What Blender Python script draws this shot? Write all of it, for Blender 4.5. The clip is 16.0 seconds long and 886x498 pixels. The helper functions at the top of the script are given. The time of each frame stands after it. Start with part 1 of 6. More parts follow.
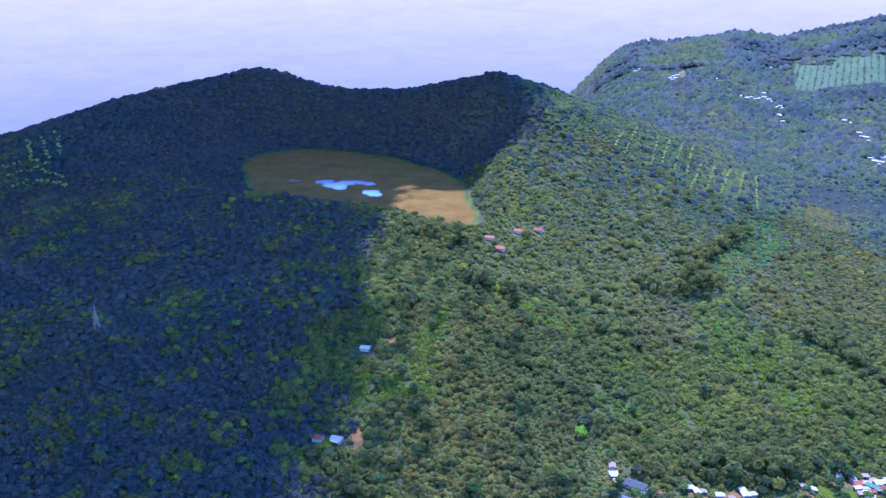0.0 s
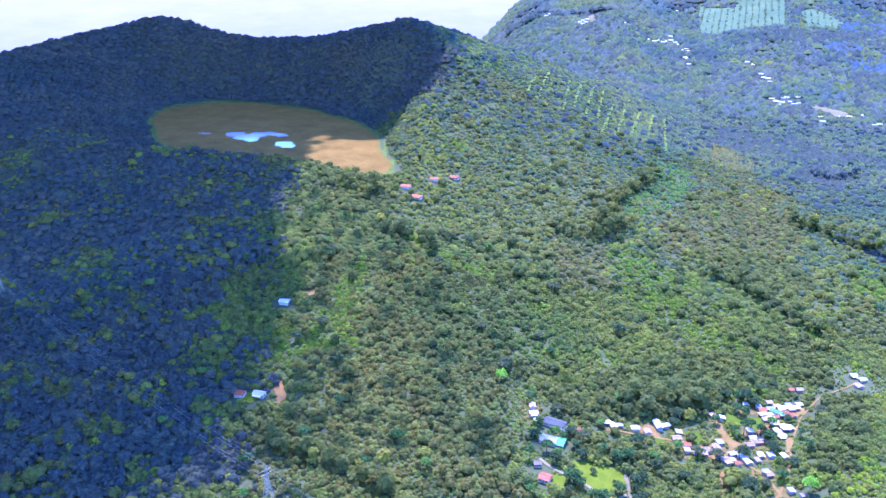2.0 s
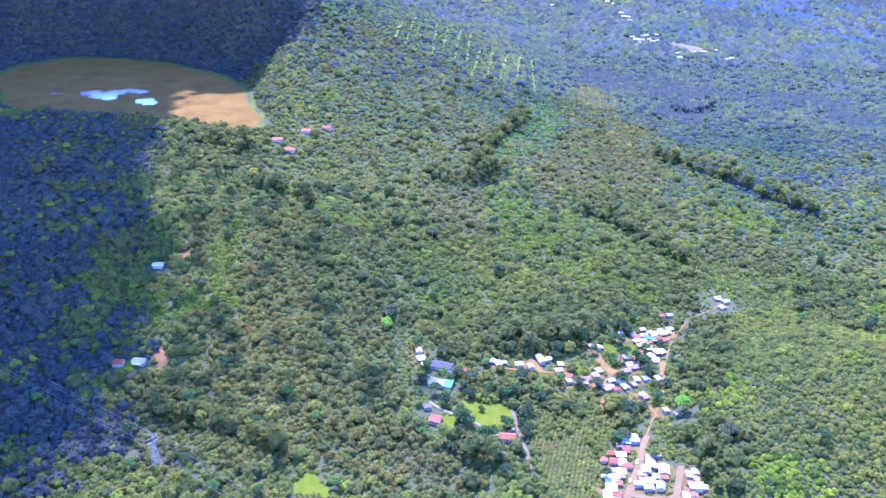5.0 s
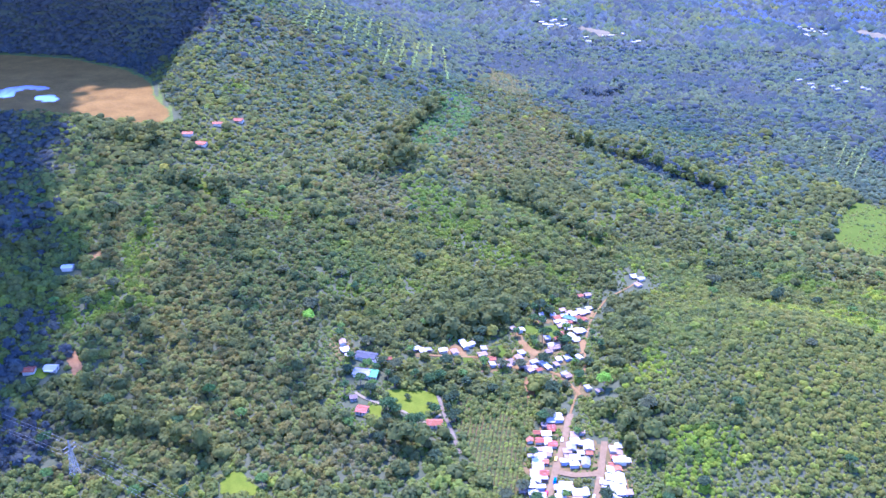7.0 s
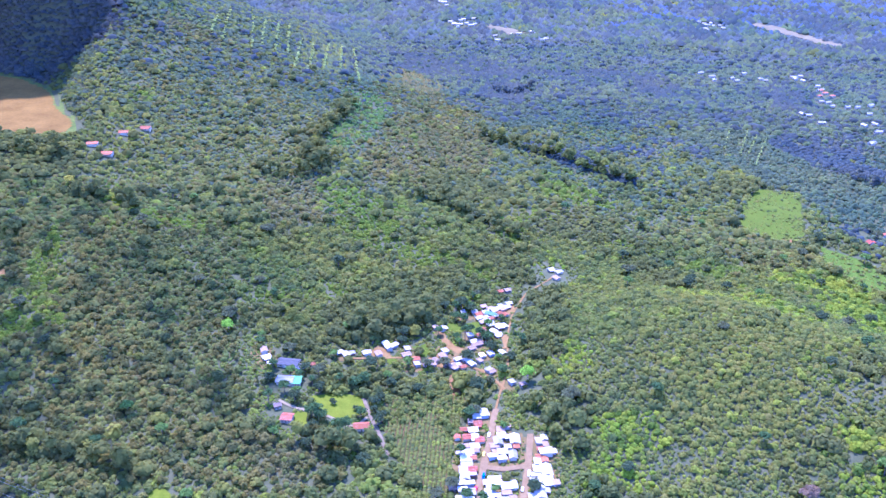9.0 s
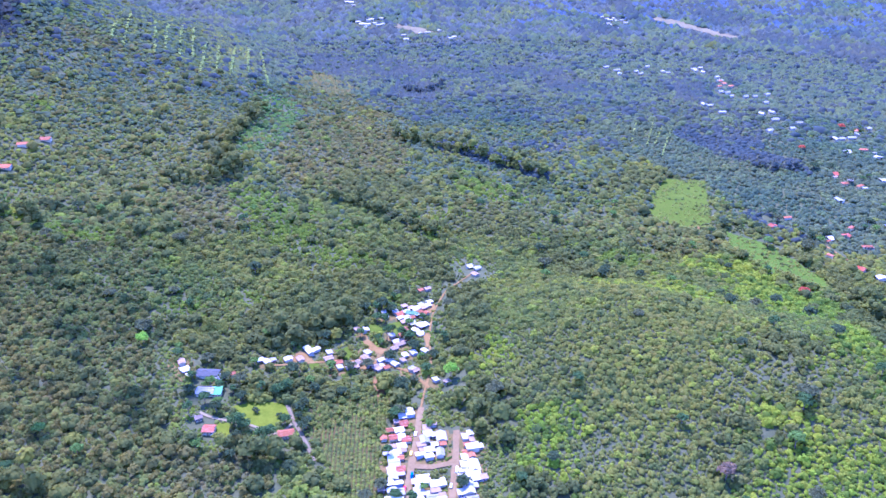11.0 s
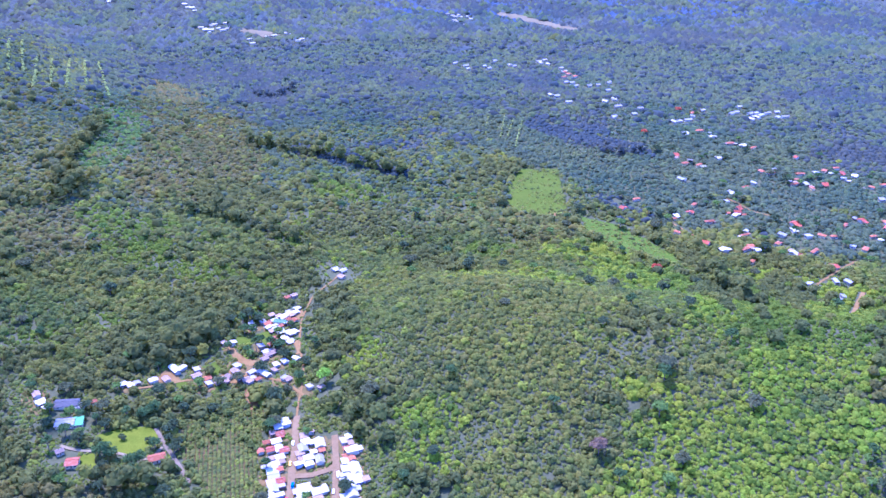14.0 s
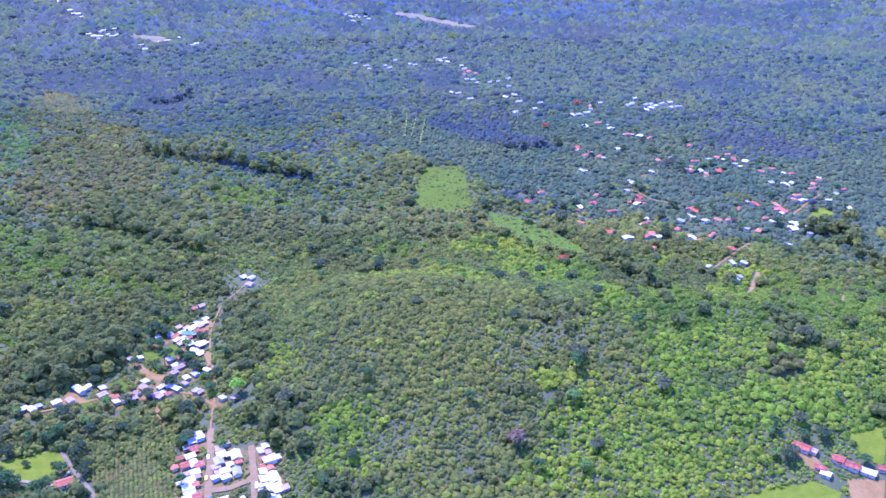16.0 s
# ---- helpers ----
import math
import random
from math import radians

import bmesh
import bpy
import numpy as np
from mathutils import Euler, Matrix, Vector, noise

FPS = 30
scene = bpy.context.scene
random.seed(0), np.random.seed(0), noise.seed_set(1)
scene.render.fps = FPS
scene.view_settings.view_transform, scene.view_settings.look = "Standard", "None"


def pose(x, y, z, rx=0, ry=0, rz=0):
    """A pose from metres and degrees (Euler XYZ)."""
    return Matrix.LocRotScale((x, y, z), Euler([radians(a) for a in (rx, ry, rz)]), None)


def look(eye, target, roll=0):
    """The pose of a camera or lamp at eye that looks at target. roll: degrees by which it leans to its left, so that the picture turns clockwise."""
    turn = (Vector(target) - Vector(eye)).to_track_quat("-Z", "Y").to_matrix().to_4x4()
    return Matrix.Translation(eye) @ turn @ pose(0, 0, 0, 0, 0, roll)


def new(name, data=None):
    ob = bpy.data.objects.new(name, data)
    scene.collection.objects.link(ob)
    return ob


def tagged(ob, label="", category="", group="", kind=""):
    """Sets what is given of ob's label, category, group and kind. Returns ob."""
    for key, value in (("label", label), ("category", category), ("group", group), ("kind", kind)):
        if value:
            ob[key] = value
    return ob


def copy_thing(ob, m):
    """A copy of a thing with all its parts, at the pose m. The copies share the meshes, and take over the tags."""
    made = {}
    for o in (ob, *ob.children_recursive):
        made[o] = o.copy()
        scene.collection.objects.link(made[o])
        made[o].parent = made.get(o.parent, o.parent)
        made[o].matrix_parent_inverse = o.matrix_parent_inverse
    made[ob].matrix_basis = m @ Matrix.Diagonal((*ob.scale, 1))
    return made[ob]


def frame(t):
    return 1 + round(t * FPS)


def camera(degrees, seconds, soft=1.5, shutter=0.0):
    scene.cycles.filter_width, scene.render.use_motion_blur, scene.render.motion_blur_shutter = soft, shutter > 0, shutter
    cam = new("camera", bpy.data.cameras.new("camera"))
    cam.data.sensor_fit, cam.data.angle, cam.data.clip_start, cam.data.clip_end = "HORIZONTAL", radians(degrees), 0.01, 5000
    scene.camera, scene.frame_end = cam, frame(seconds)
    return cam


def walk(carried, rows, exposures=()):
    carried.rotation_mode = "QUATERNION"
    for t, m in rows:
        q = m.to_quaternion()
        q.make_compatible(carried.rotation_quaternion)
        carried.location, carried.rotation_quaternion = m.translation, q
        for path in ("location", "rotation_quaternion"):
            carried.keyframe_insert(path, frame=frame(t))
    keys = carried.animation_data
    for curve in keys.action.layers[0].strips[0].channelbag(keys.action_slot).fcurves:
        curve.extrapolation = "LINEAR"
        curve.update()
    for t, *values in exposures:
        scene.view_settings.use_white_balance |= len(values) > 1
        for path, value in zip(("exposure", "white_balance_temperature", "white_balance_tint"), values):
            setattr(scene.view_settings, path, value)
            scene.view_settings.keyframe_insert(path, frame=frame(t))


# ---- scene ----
# Seconds, heading to the left of north, pitch and lean in degrees; the drone hovers and turns.
TURNS = [
    (0.0, 23.850, -17.969, 0.023),
    (0.5, 22.410, -18.826, -0.099),
    (1.0, 20.992, -20.233, -0.099),
    (1.5, 19.536, -21.207, 0.040),
    (2.0, 18.102, -21.311, 0.069),
    (2.5, 16.675, -21.322, 0.030),
    (3.0, 15.239, -21.693, 0.026),
    (3.5, 13.786, -22.559, 0.091),
    (4.0, 12.348, -23.411, 0.013),
    (6.5, 5.143, -25.466, 0.005),
    (7.0, 3.675, -25.445, 0.041),
    (7.5, 2.230, -25.450, 0.064),
    (8.0, 0.756, -25.440, 0.092),
    (8.5, -0.723, -25.419, 0.066),
    (9.0, -2.193, -25.418, 0.062),
    (11.5, -9.739, -25.439, 0.039),
    (12.0, -11.383, -25.438, 0.020),
    (12.5, -13.014, -25.442, -0.003),
    (13.0, -14.640, -25.461, -0.008),
    (13.5, -16.299, -25.451, -0.046),
    (14.0, -17.983, -25.454, -0.077),
    (14.5, -19.668, -25.461, -0.091),
    (15.0, -21.338, -25.482, -0.086),
    (15.5, -23.014, -25.489, -0.087),
    (16.0, -24.562, -25.489, -0.105),
]
EYE = Vector((0.0, 0.0, 400.0))


def heading(yaw, pitch, lean):
    h, p = radians(yaw), radians(pitch)
    ahead = Vector((-math.sin(h) * math.cos(p), math.cos(h) * math.cos(p), math.sin(p)))
    return look(EYE, EYE + 100 * ahead, lean)


cam = camera(53.88, 16.0, soft=1.5)
walk(cam, [(t, heading(y, p, r)) for t, y, p, r in TURNS],
     exposures=[(0.0, 2.10, 4210, 55), (1.5, 2.72, 4220, 58), (3.5, 2.90, 4280, 63), (6.5, 2.79, 4330, 69), (9.0, 2.70, 4310, 72), (16.0, 2.45, 4280, 74)])

# ---- light ----
SUN_SIDE, SUN_HEIGHT = -20.0, 63.0
world = bpy.data.worlds.new("sky")
scene.world = world
world.use_nodes = True
wn = world.node_tree
sky = wn.nodes.new("ShaderNodeTexSky")
sky.sky_type = "NISHITA"
sky.sun_disc = False
sky.sun_elevation, sky.sun_rotation = radians(SUN_HEIGHT), radians(SUN_SIDE)
sky.altitude, sky.air_density, sky.dust_density, sky.ozone_density = 1200, 1.8, 0.0, 9.0
wn.links.new(sky.outputs[0], wn.nodes["Background"].inputs[0])
wn.nodes["Background"].inputs[1].default_value = 0.15
SUNWARD = Vector((math.sin(radians(SUN_SIDE)) * math.cos(radians(SUN_HEIGHT)),
                  math.cos(radians(SUN_SIDE)) * math.cos(radians(SUN_HEIGHT)), math.sin(radians(SUN_HEIGHT))))
sun = new("sun", bpy.data.lights.new("sun", "SUN"))
sun.data.energy, sun.data.angle, sun.data.color = 2.6, radians(0.6), (1.0, 0.92, 0.64)
sun.matrix_world = look(SUNWARD * 3000, (0, 0, 0))


# ---- materials ----
def material(name, rough=0.8, spec=0.2):
    m = bpy.data.materials.new(name)
    m.use_nodes = True
    b = m.node_tree.nodes["Principled BSDF"]
    b.inputs["Roughness"].default_value = rough
    b.inputs["Specular IOR Level"].default_value = spec
    return m, m.node_tree, b


def ramp(nt, stops, source):
    r = nt.nodes.new("ShaderNodeValToRGB")
    e = r.color_ramp.elements
    while len(e) < len(stops):
        e.new(0.5)
    for k, (pos, col) in enumerate(stops):
        e[k].position, e[k].color = pos, (*col, 1)
    nt.links.new(source, r.inputs[0])
    return r.outputs[0]


def mapped(nt):
    return nt.nodes.new("ShaderNodeTexCoord").outputs["Object"]


def noisy(nt, scale, detail=4, rough=0.6, at=None, distort=0.0):
    n = nt.nodes.new("ShaderNodeTexNoise")
    n.inputs["Scale"].default_value, n.inputs["Detail"].default_value = scale, detail
    n.inputs["Roughness"].default_value = rough
    n.inputs["Distortion"].default_value = distort
    nt.links.new(at or mapped(nt), n.inputs["Vector"])
    return n.outputs["Fac"]


def mix(nt, a, b, fac, how="MIX"):
    m = nt.nodes.new("ShaderNodeMix")
    m.data_type, m.blend_type = "RGBA", how
    for slot, v in ((0, fac), (6, a), (7, b)):
        if isinstance(v, (int, float)):
            m.inputs[slot].default_value = v
        elif isinstance(v, tuple):
            m.inputs[slot].default_value = (*v, 1)
        else:
            nt.links.new(v, m.inputs[slot])
    return m.outputs[2]


def bumped(nt, b, height, strength, dist):
    k = nt.nodes.new("ShaderNodeBump")
    k.inputs["Strength"].default_value, k.inputs["Distance"].default_value = strength, dist
    nt.links.new(height, k.inputs["Height"])
    nt.links.new(k.outputs[0], b.inputs["Normal"])


def foliage(name, stops, patch, grain=0.85, depth=1.1, by_tree=True, mottle=0.8):
    """Leaf canopy: each tree its own green, patches of soil and species over hundreds of metres, leaf clumps as relief."""
    m, nt, b = material(name, 0.9, 0.03)
    geo = nt.nodes.new("ShaderNodeNewGeometry")
    tone_of = nt.nodes.new("ShaderNodeAttribute")
    tone_of.attribute_name = "tree_tone"
    stops = [(p, (c[0] * 0.91, c[1] * 0.83, c[2] * 0.88)) for p, c in stops]
    own = ramp(nt, stops, tone_of.outputs["Fac"] if by_tree else geo.outputs["Random Per Island"])
    wide = ramp(nt, [(0.35, patch[0]), (0.5, patch[1]), (0.65, patch[2])], noisy(nt, 0.006, 5, 0.6))
    col = mix(nt, own, wide, 1.0, "MULTIPLY")
    tuft = ramp(nt, [(0.0, (0.80, 0.82, 0.86)), (0.55, (1.0, 1.0, 1.0)), (1.0, (1.18, 1.15, 1.02))], geo.outputs["Random Per Island"])
    col = mix(nt, col, tuft, mottle, "MULTIPLY")
    leaf = noisy(nt, grain, 5, 0.72)
    tone = ramp(nt, [(0.34, (0.74, 0.76, 0.82)), (0.5, (0.98, 0.98, 0.98)), (0.66, (1.28, 1.25, 1.08))], leaf)
    leafy = mix(nt, col, tone, mottle, "MULTIPLY")
    nt.links.new(leafy, b.inputs["Base Color"])
    bumped(nt, b, leaf, 0.45, depth)
    glow_through = nt.nodes.new("ShaderNodeBsdfTranslucent")
    nt.links.new(mix(nt, leafy, (1.35, 1.3, 1.0), 1.0, "MULTIPLY"), glow_through.inputs[0])
    both = nt.nodes.new("ShaderNodeMixShader")
    both.inputs[0].default_value = 0.46
    nt.links.new(b.outputs[0], both.inputs[1]), nt.links.new(glow_through.outputs[0], both.inputs[2])
    nt.links.new(both.outputs[0], nt.nodes["Material Output"].inputs[0])
    return m


def plain(name, a, b2, scale=0.3, rough=0.95, bump=0.0, spec=0.02):
    m, nt, b = material(name, rough, spec)
    f = noisy(nt, scale, 6, 0.65)
    c = ramp(nt, [(0.3, a), (0.7, b2)], f)
    fine = ramp(nt, [(0.3, (0.8, 0.8, 0.8)), (0.7, (1.15, 1.15, 1.15))], noisy(nt, scale * 9, 3))
    nt.links.new(mix(nt, c, fine, 0.7, "MULTIPLY"), b.inputs["Base Color"])
    if bump:
        bumped(nt, b, f, 0.6, bump)
    return m


MIXED = [(0, (0.084, 0.120, 0.026)), (0.14, (0.102, 0.140, 0.027)), (0.34, (0.128, 0.166, 0.025)), (0.54, (0.148, 0.186, 0.024)), (0.72, (0.164, 0.190, 0.025)), (0.84, (0.163, 0.178, 0.032)), (0.92, (0.155, 0.209, 0.021)), (1, (0.196, 0.258, 0.021))]
COFFEE = [(0, (0.109, 0.154, 0.028)), (0.25, (0.128, 0.173, 0.029)), (0.5, (0.142, 0.188, 0.029)), (0.7, (0.152, 0.191, 0.030)), (0.85, (0.148, 0.178, 0.034)), (0.94, (0.134, 0.188, 0.028)), (1, (0.168, 0.214, 0.027))]
EVEN = ((0.80, 0.92, 0.95), (1.0, 1.0, 1.0), (1.12, 1.05, 0.9))
DRY = ((0.88, 0.96, 0.9), (1.0, 1.0, 1.0), (1.22, 1.08, 1.0))
M_FOREST = foliage("forest_leaves", MIXED, EVEN)
M_COFFEE = foliage("coffee_leaves", COFFEE, DRY)
M_GROUND = plain("soil_and_undergrowth", (0.046, 0.056, 0.019), (0.074, 0.074, 0.028), 0.12, 0.9, 0.5)
M_MARSH = plain("dry_reeds", (0.098, 0.058, 0.010), (0.165, 0.100, 0.017), 0.03, 0.95)
M_REED_EDGE = plain("green_reeds", (0.055, 0.080, 0.012), (0.10, 0.12, 0.018), 0.05, 0.9)
m, nt, b = material("pool_water", 0.12, 0.5)
b.inputs["Base Color"].default_value = (0.25, 0.18, 0.14, 1)
M_WATER = m
M_LAWN = plain("mown_grass", (0.066, 0.088, 0.003), (0.108, 0.124, 0.005), 0.12)
M_RANGE = plain("range_plants", (0.060, 0.088, 0.036), (0.086, 0.112, 0.042), 0.02)
M_PASTURE = plain("pasture_grass", (0.046, 0.070, 0.003), (0.074, 0.094, 0.006), 0.16)
M_MEADOW = plain("meadow_grass", (0.042, 0.074, 0.004), (0.070, 0.102, 0.007), 0.16)
M_DIRT = plain("bare_earth", (0.128, 0.075, 0.017), (0.185, 0.112, 0.031), 0.08)
M_RED_EARTH = plain("red_earth", (0.120, 0.060, 0.016), (0.190, 0.105, 0.030), 0.1)
M_TAN = plain("dry_grass", (0.100, 0.086, 0.036), (0.150, 0.124, 0.052), 0.03)
M_ROW_SOIL = plain("row_soil", (0.036, 0.044, 0.010), (0.085, 0.055, 0.016), 0.06)
M_ROAD = plain("worn_paving", (0.105, 0.082, 0.040), (0.150, 0.118, 0.058), 0.2)
M_GRAVEL = plain("pale_gravel", (0.135, 0.108, 0.046), (0.190, 0.152, 0.068), 0.2)
M_STREET = plain("dusty_street", (0.128, 0.084, 0.028), (0.180, 0.122, 0.046), 0.15)
M_YARD = plain("trodden_yard", (0.066, 0.062, 0.014), (0.160, 0.098, 0.029), 0.14)
FRESHC = [(0, (0.104, 0.161, 0.016)), (0.4, (0.119, 0.185, 0.014)), (0.75, (0.140, 0.209, 0.014)), (1, (0.171, 0.233, 0.016))]
DRYC = [(0, (0.102, 0.129, 0.029)), (0.3, (0.123, 0.140, 0.034)), (0.6, (0.144, 0.148, 0.038)), (0.85, (0.161, 0.154, 0.043)), (1, (0.129, 0.160, 0.030))]
DARKC = [(0, (0.088, 0.113, 0.025)), (0.5, (0.106, 0.130, 0.025)), (0.85, (0.127, 0.151, 0.025)), (1, (0.159, 0.183, 0.023))]
HILLC = [(0, (0.097, 0.158, 0.015)), (0.16, (0.120, 0.190, 0.015)), (0.34, (0.169, 0.248, 0.011)), (0.52, (0.202, 0.278, 0.011)), (0.68, (0.222, 0.282, 0.013)), (0.8, (0.202, 0.256, 0.016)), (0.9, (0.184, 0.290, 0.012)), (1, (0.224, 0.327, 0.013))]
# leaf colours with the blue of distance haze mixed in, strongest farthest off
FAR_HAZEC = [(0, (0.083, 0.114, 0.084)), (0.5, (0.096, 0.128, 0.090)), (1, (0.112, 0.145, 0.088))]
BLUE_HAZEC = [(0, (0.072, 0.111, 0.127)), (0.5, (0.081, 0.122, 0.134)), (1, (0.090, 0.132, 0.134))]
MID_HAZEC = [(0, (0.072, 0.109, 0.049)), (0.35, (0.090, 0.130, 0.052)), (0.7, (0.105, 0.146, 0.052)), (1, (0.124, 0.174, 0.049))]
OLIVEC = [(0, (0.090, 0.108, 0.025)), (0.25, (0.119, 0.125, 0.025)), (0.5, (0.140, 0.140, 0.025)), (0.75, (0.150, 0.151, 0.027)), (0.9, (0.144, 0.144, 0.031)), (1, (0.118, 0.154, 0.027))]
# dark far groves, haze blue mixed into their leaf colour
GROVE_HAZEC = [(0, (0.060, 0.082, 0.059)), (0.5, (0.069, 0.093, 0.066)), (1, (0.082, 0.106, 0.066))]
# leaf colour with the dark blue of shade and haze painted in
SHADE_BLUEC = [(0, (0.061, 0.075, 0.054)), (0.5, (0.076, 0.092, 0.060)), (1, (0.095, 0.110, 0.058))]
M_GROVE_HAZE = foliage("far_grove_leaves_hazed", GROVE_HAZEC, EVEN, 0.12, 0.25, True, 0.18)
M_MID_HAZE = foliage("valley_leaves_hazed", MID_HAZEC, EVEN, 0.35, 0.6, True, 0.5)
M_FRESH = foliage("fresh_leaves", FRESHC, EVEN)
M_DRY = foliage("dry_leaves", DRYC, EVEN)
M_DARK = foliage("grove_leaves", DARKC, EVEN, 0.4)
M_HILL = foliage("hill_leaves", HILLC, EVEN)
M_FAR_HAZE = foliage("far_leaves_hazed", FAR_HAZEC, EVEN, 0.12, 0.25, True, 0.18)
M_BLUE_HAZE = foliage("back_leaves_hazed", BLUE_HAZEC, EVEN, 0.12, 0.25, True, 0.18)
M_SHADE_BLUE = foliage("shade_blue_leaves", SHADE_BLUEC, EVEN)
M_PALE = foliage("pale_leaves", [(0.0, (0.26, 0.34, 0.070)), (1.0, (0.32, 0.40, 0.080))], EVEN)
M_OLIVE = foliage("shade_tree_leaves", OLIVEC, EVEN)
M_STRIP = foliage("teal_leaves", [(0.0, (0.082, 0.160, 0.030)), (0.6, (0.104, 0.192, 0.030)), (1.0, (0.136, 0.218, 0.030))], EVEN)
SOLO = lambda name, c: foliage(name, [(0.0, tuple(0.8 * v for v in c)), (1.0, tuple(1.2 * v for v in c))], ((1, 1, 1),) * 3, 0.8, 0.5, False)
M_TREE_GREEN, M_TREE_DARK = SOLO("tree_green", (0.065, 0.125, 0.030)), SOLO("tree_dark", (0.058, 0.092, 0.030))
M_TREE_FRESH, M_TREE_OLIVE = SOLO("tree_fresh", (0.110, 0.200, 0.030)), SOLO("tree_olive", (0.095, 0.120, 0.040))
M_TREE_LIME, M_TREE_YELLOW = SOLO("tree_lime", (0.18, 0.36, 0.02)), SOLO("tree_yellow", (0.33, 0.33, 0.03))
M_TREE_PINK, M_TREE_RED = SOLO("tree_pink", (0.16, 0.125, 0.060)), SOLO("tree_flame", (0.38, 0.10, 0.04))
M_BARK = plain("bark", (0.10, 0.075, 0.05), (0.20, 0.16, 0.12), 2.0)


def roofing(name, col, rough=0.6, metal=0.0, wear=(0.45, 0.33, 0.24), amount=0.35, pitch=9.0, gloss=0.15):
    """Ribbed sheets or tile rows with weathering; each house a little different."""
    m, nt, b = material(name, rough, gloss)
    b.inputs["Metallic"].default_value = metal
    at = mapped(nt)
    info = nt.nodes.new("ShaderNodeObjectInfo")
    tone = ramp(nt, [(0.0, tuple(v * 0.72 for v in col)), (0.5, col), (1.0, tuple(min(1, v * 1.12) for v in col))], info.outputs["Random"])
    shift = nt.nodes.new("ShaderNodeVectorMath")
    shift.operation = "MULTIPLY_ADD"
    shift.inputs[1].default_value = (1, 1, 1)
    spread_ = nt.nodes.new("ShaderNodeVectorMath")
    spread_.operation = "SCALE"
    spread_.inputs[0].default_value = (91, 57, 13)
    nt.links.new(info.outputs["Random"], spread_.inputs["Scale"])
    nt.links.new(at, shift.inputs[0]), nt.links.new(spread_.outputs[0], shift.inputs[2])
    stain = ramp(nt, [(0.50, (0, 0, 0)), (0.72, (amount,) * 3)], noisy(nt, 0.7, 5, 0.7, shift.outputs[0]))
    nt.links.new(mix(nt, tone, wear, stain), b.inputs["Base Color"])
    w = nt.nodes.new("ShaderNodeTexWave")
    w.inputs["Scale"].default_value = pitch
    nt.links.new(at, w.inputs["Vector"])
    bumped(nt, b, w.outputs["Fac"], 0.4, 0.03)
    return m


M_WHITE_ROOF = roofing("white_sheet", (0.350, 0.318, 0.225), 0.5, 0.0, (0.36, 0.28, 0.22), 0.55)
M_ZINC_ROOF = roofing("zinc_sheet", (0.215, 0.20, 0.145), 0.5, 0.1)
M_RED_SHEET = roofing("red_sheet", (0.19, 0.044, 0.008))
M_CRIMSON = roofing("crimson_sheet", (0.165, 0.034, 0.006))
M_RUST_ROOF = roofing("rusty_sheet", (0.19, 0.130, 0.070), 0.7)
M_TILE_ROOF = roofing("clay_tile", (0.26, 0.082, 0.020), 0.8, 0.0, (0.3, 0.2, 0.15), 0.4, 6.0)
M_BRIGHT_TILE = roofing("red_tile", (0.26, 0.054, 0.012), 0.75, 0.0, (0.35, 0.2, 0.15), 0.3, 6.0)
M_GREEN_ROOF = roofing("green_sheet", (0.03, 0.12, 0.035))
M_MINT_ROOF = roofing("mint_sheet", (0.04, 0.24, 0.045), 0.5, 0.0, (0.06, 0.25, 0.06), 0.2)
M_GREY_ROOF = roofing("grey_sheet", (0.165, 0.158, 0.12))
M_DARK_ROOF = roofing("dark_sheet", (0.046, 0.046, 0.036), 0.8, 0.0, (0.2, 0.17, 0.14))
M_PLASTER = plain("pale_plaster", (0.30, 0.26, 0.15), (0.40, 0.35, 0.21), 0.8)
M_BLOCK = plain("grey_block", (0.23, 0.205, 0.140), (0.32, 0.29, 0.20), 1.2)
M_BLUE_WALL = plain("blue_plaster", (0.25, 0.26, 0.255), (0.32, 0.325, 0.315), 0.8)
M_OCHRE_WALL = plain("ochre_plaster", (0.55, 0.40, 0.16), (0.66, 0.50, 0.22), 0.8)
M_WOOD = plain("dark_wood", (0.10, 0.06, 0.035), (0.18, 0.11, 0.07), 3.0)
M_GLASS = plain("window_glass", (0.03, 0.04, 0.05), (0.05, 0.06, 0.07), 1.0, 0.1, 0.0, 0.5)
M_STEEL = plain("galvanised_steel", (0.17, 0.165, 0.11), (0.25, 0.245, 0.17), 2.0, 0.45)
M_TYRE = plain("tyre_rubber", (0.02, 0.02, 0.02), (0.04, 0.04, 0.04), 3.0)
M_PAINT_BLUE, M_PAINT_YELLOW = plain("blue_paint", (0.03, 0.10, 0.50), (0.04, 0.13, 0.55), 1, 0.3), plain("yellow_paint", (0.70, 0.45, 0.03), (0.75, 0.50, 0.05), 1, 0.3)
M_PAINT_WHITE, M_PAINT_RED = plain("white_paint", (0.75, 0.75, 0.75), (0.8, 0.8, 0.8), 1, 0.3), plain("red_paint", (0.50, 0.03, 0.03), (0.55, 0.05, 0.05), 1, 0.3)
M_PAINT_GREY = plain("silver_paint", (0.45, 0.46, 0.48), (0.5, 0.51, 0.53), 1, 0.3)
M_CLOUD = plain("cloud_mist", (0.8, 0.8, 0.8), (0.8, 0.8, 0.8), 0.01)


# ---- the land ----
def smooth(e0, e1, v):
    t = np.clip((v - e0) / (e1 - e0), 0, 1)
    return t * t * (3 - 2 * t)


LATTICE = np.random.RandomState(7).rand(256, 256)


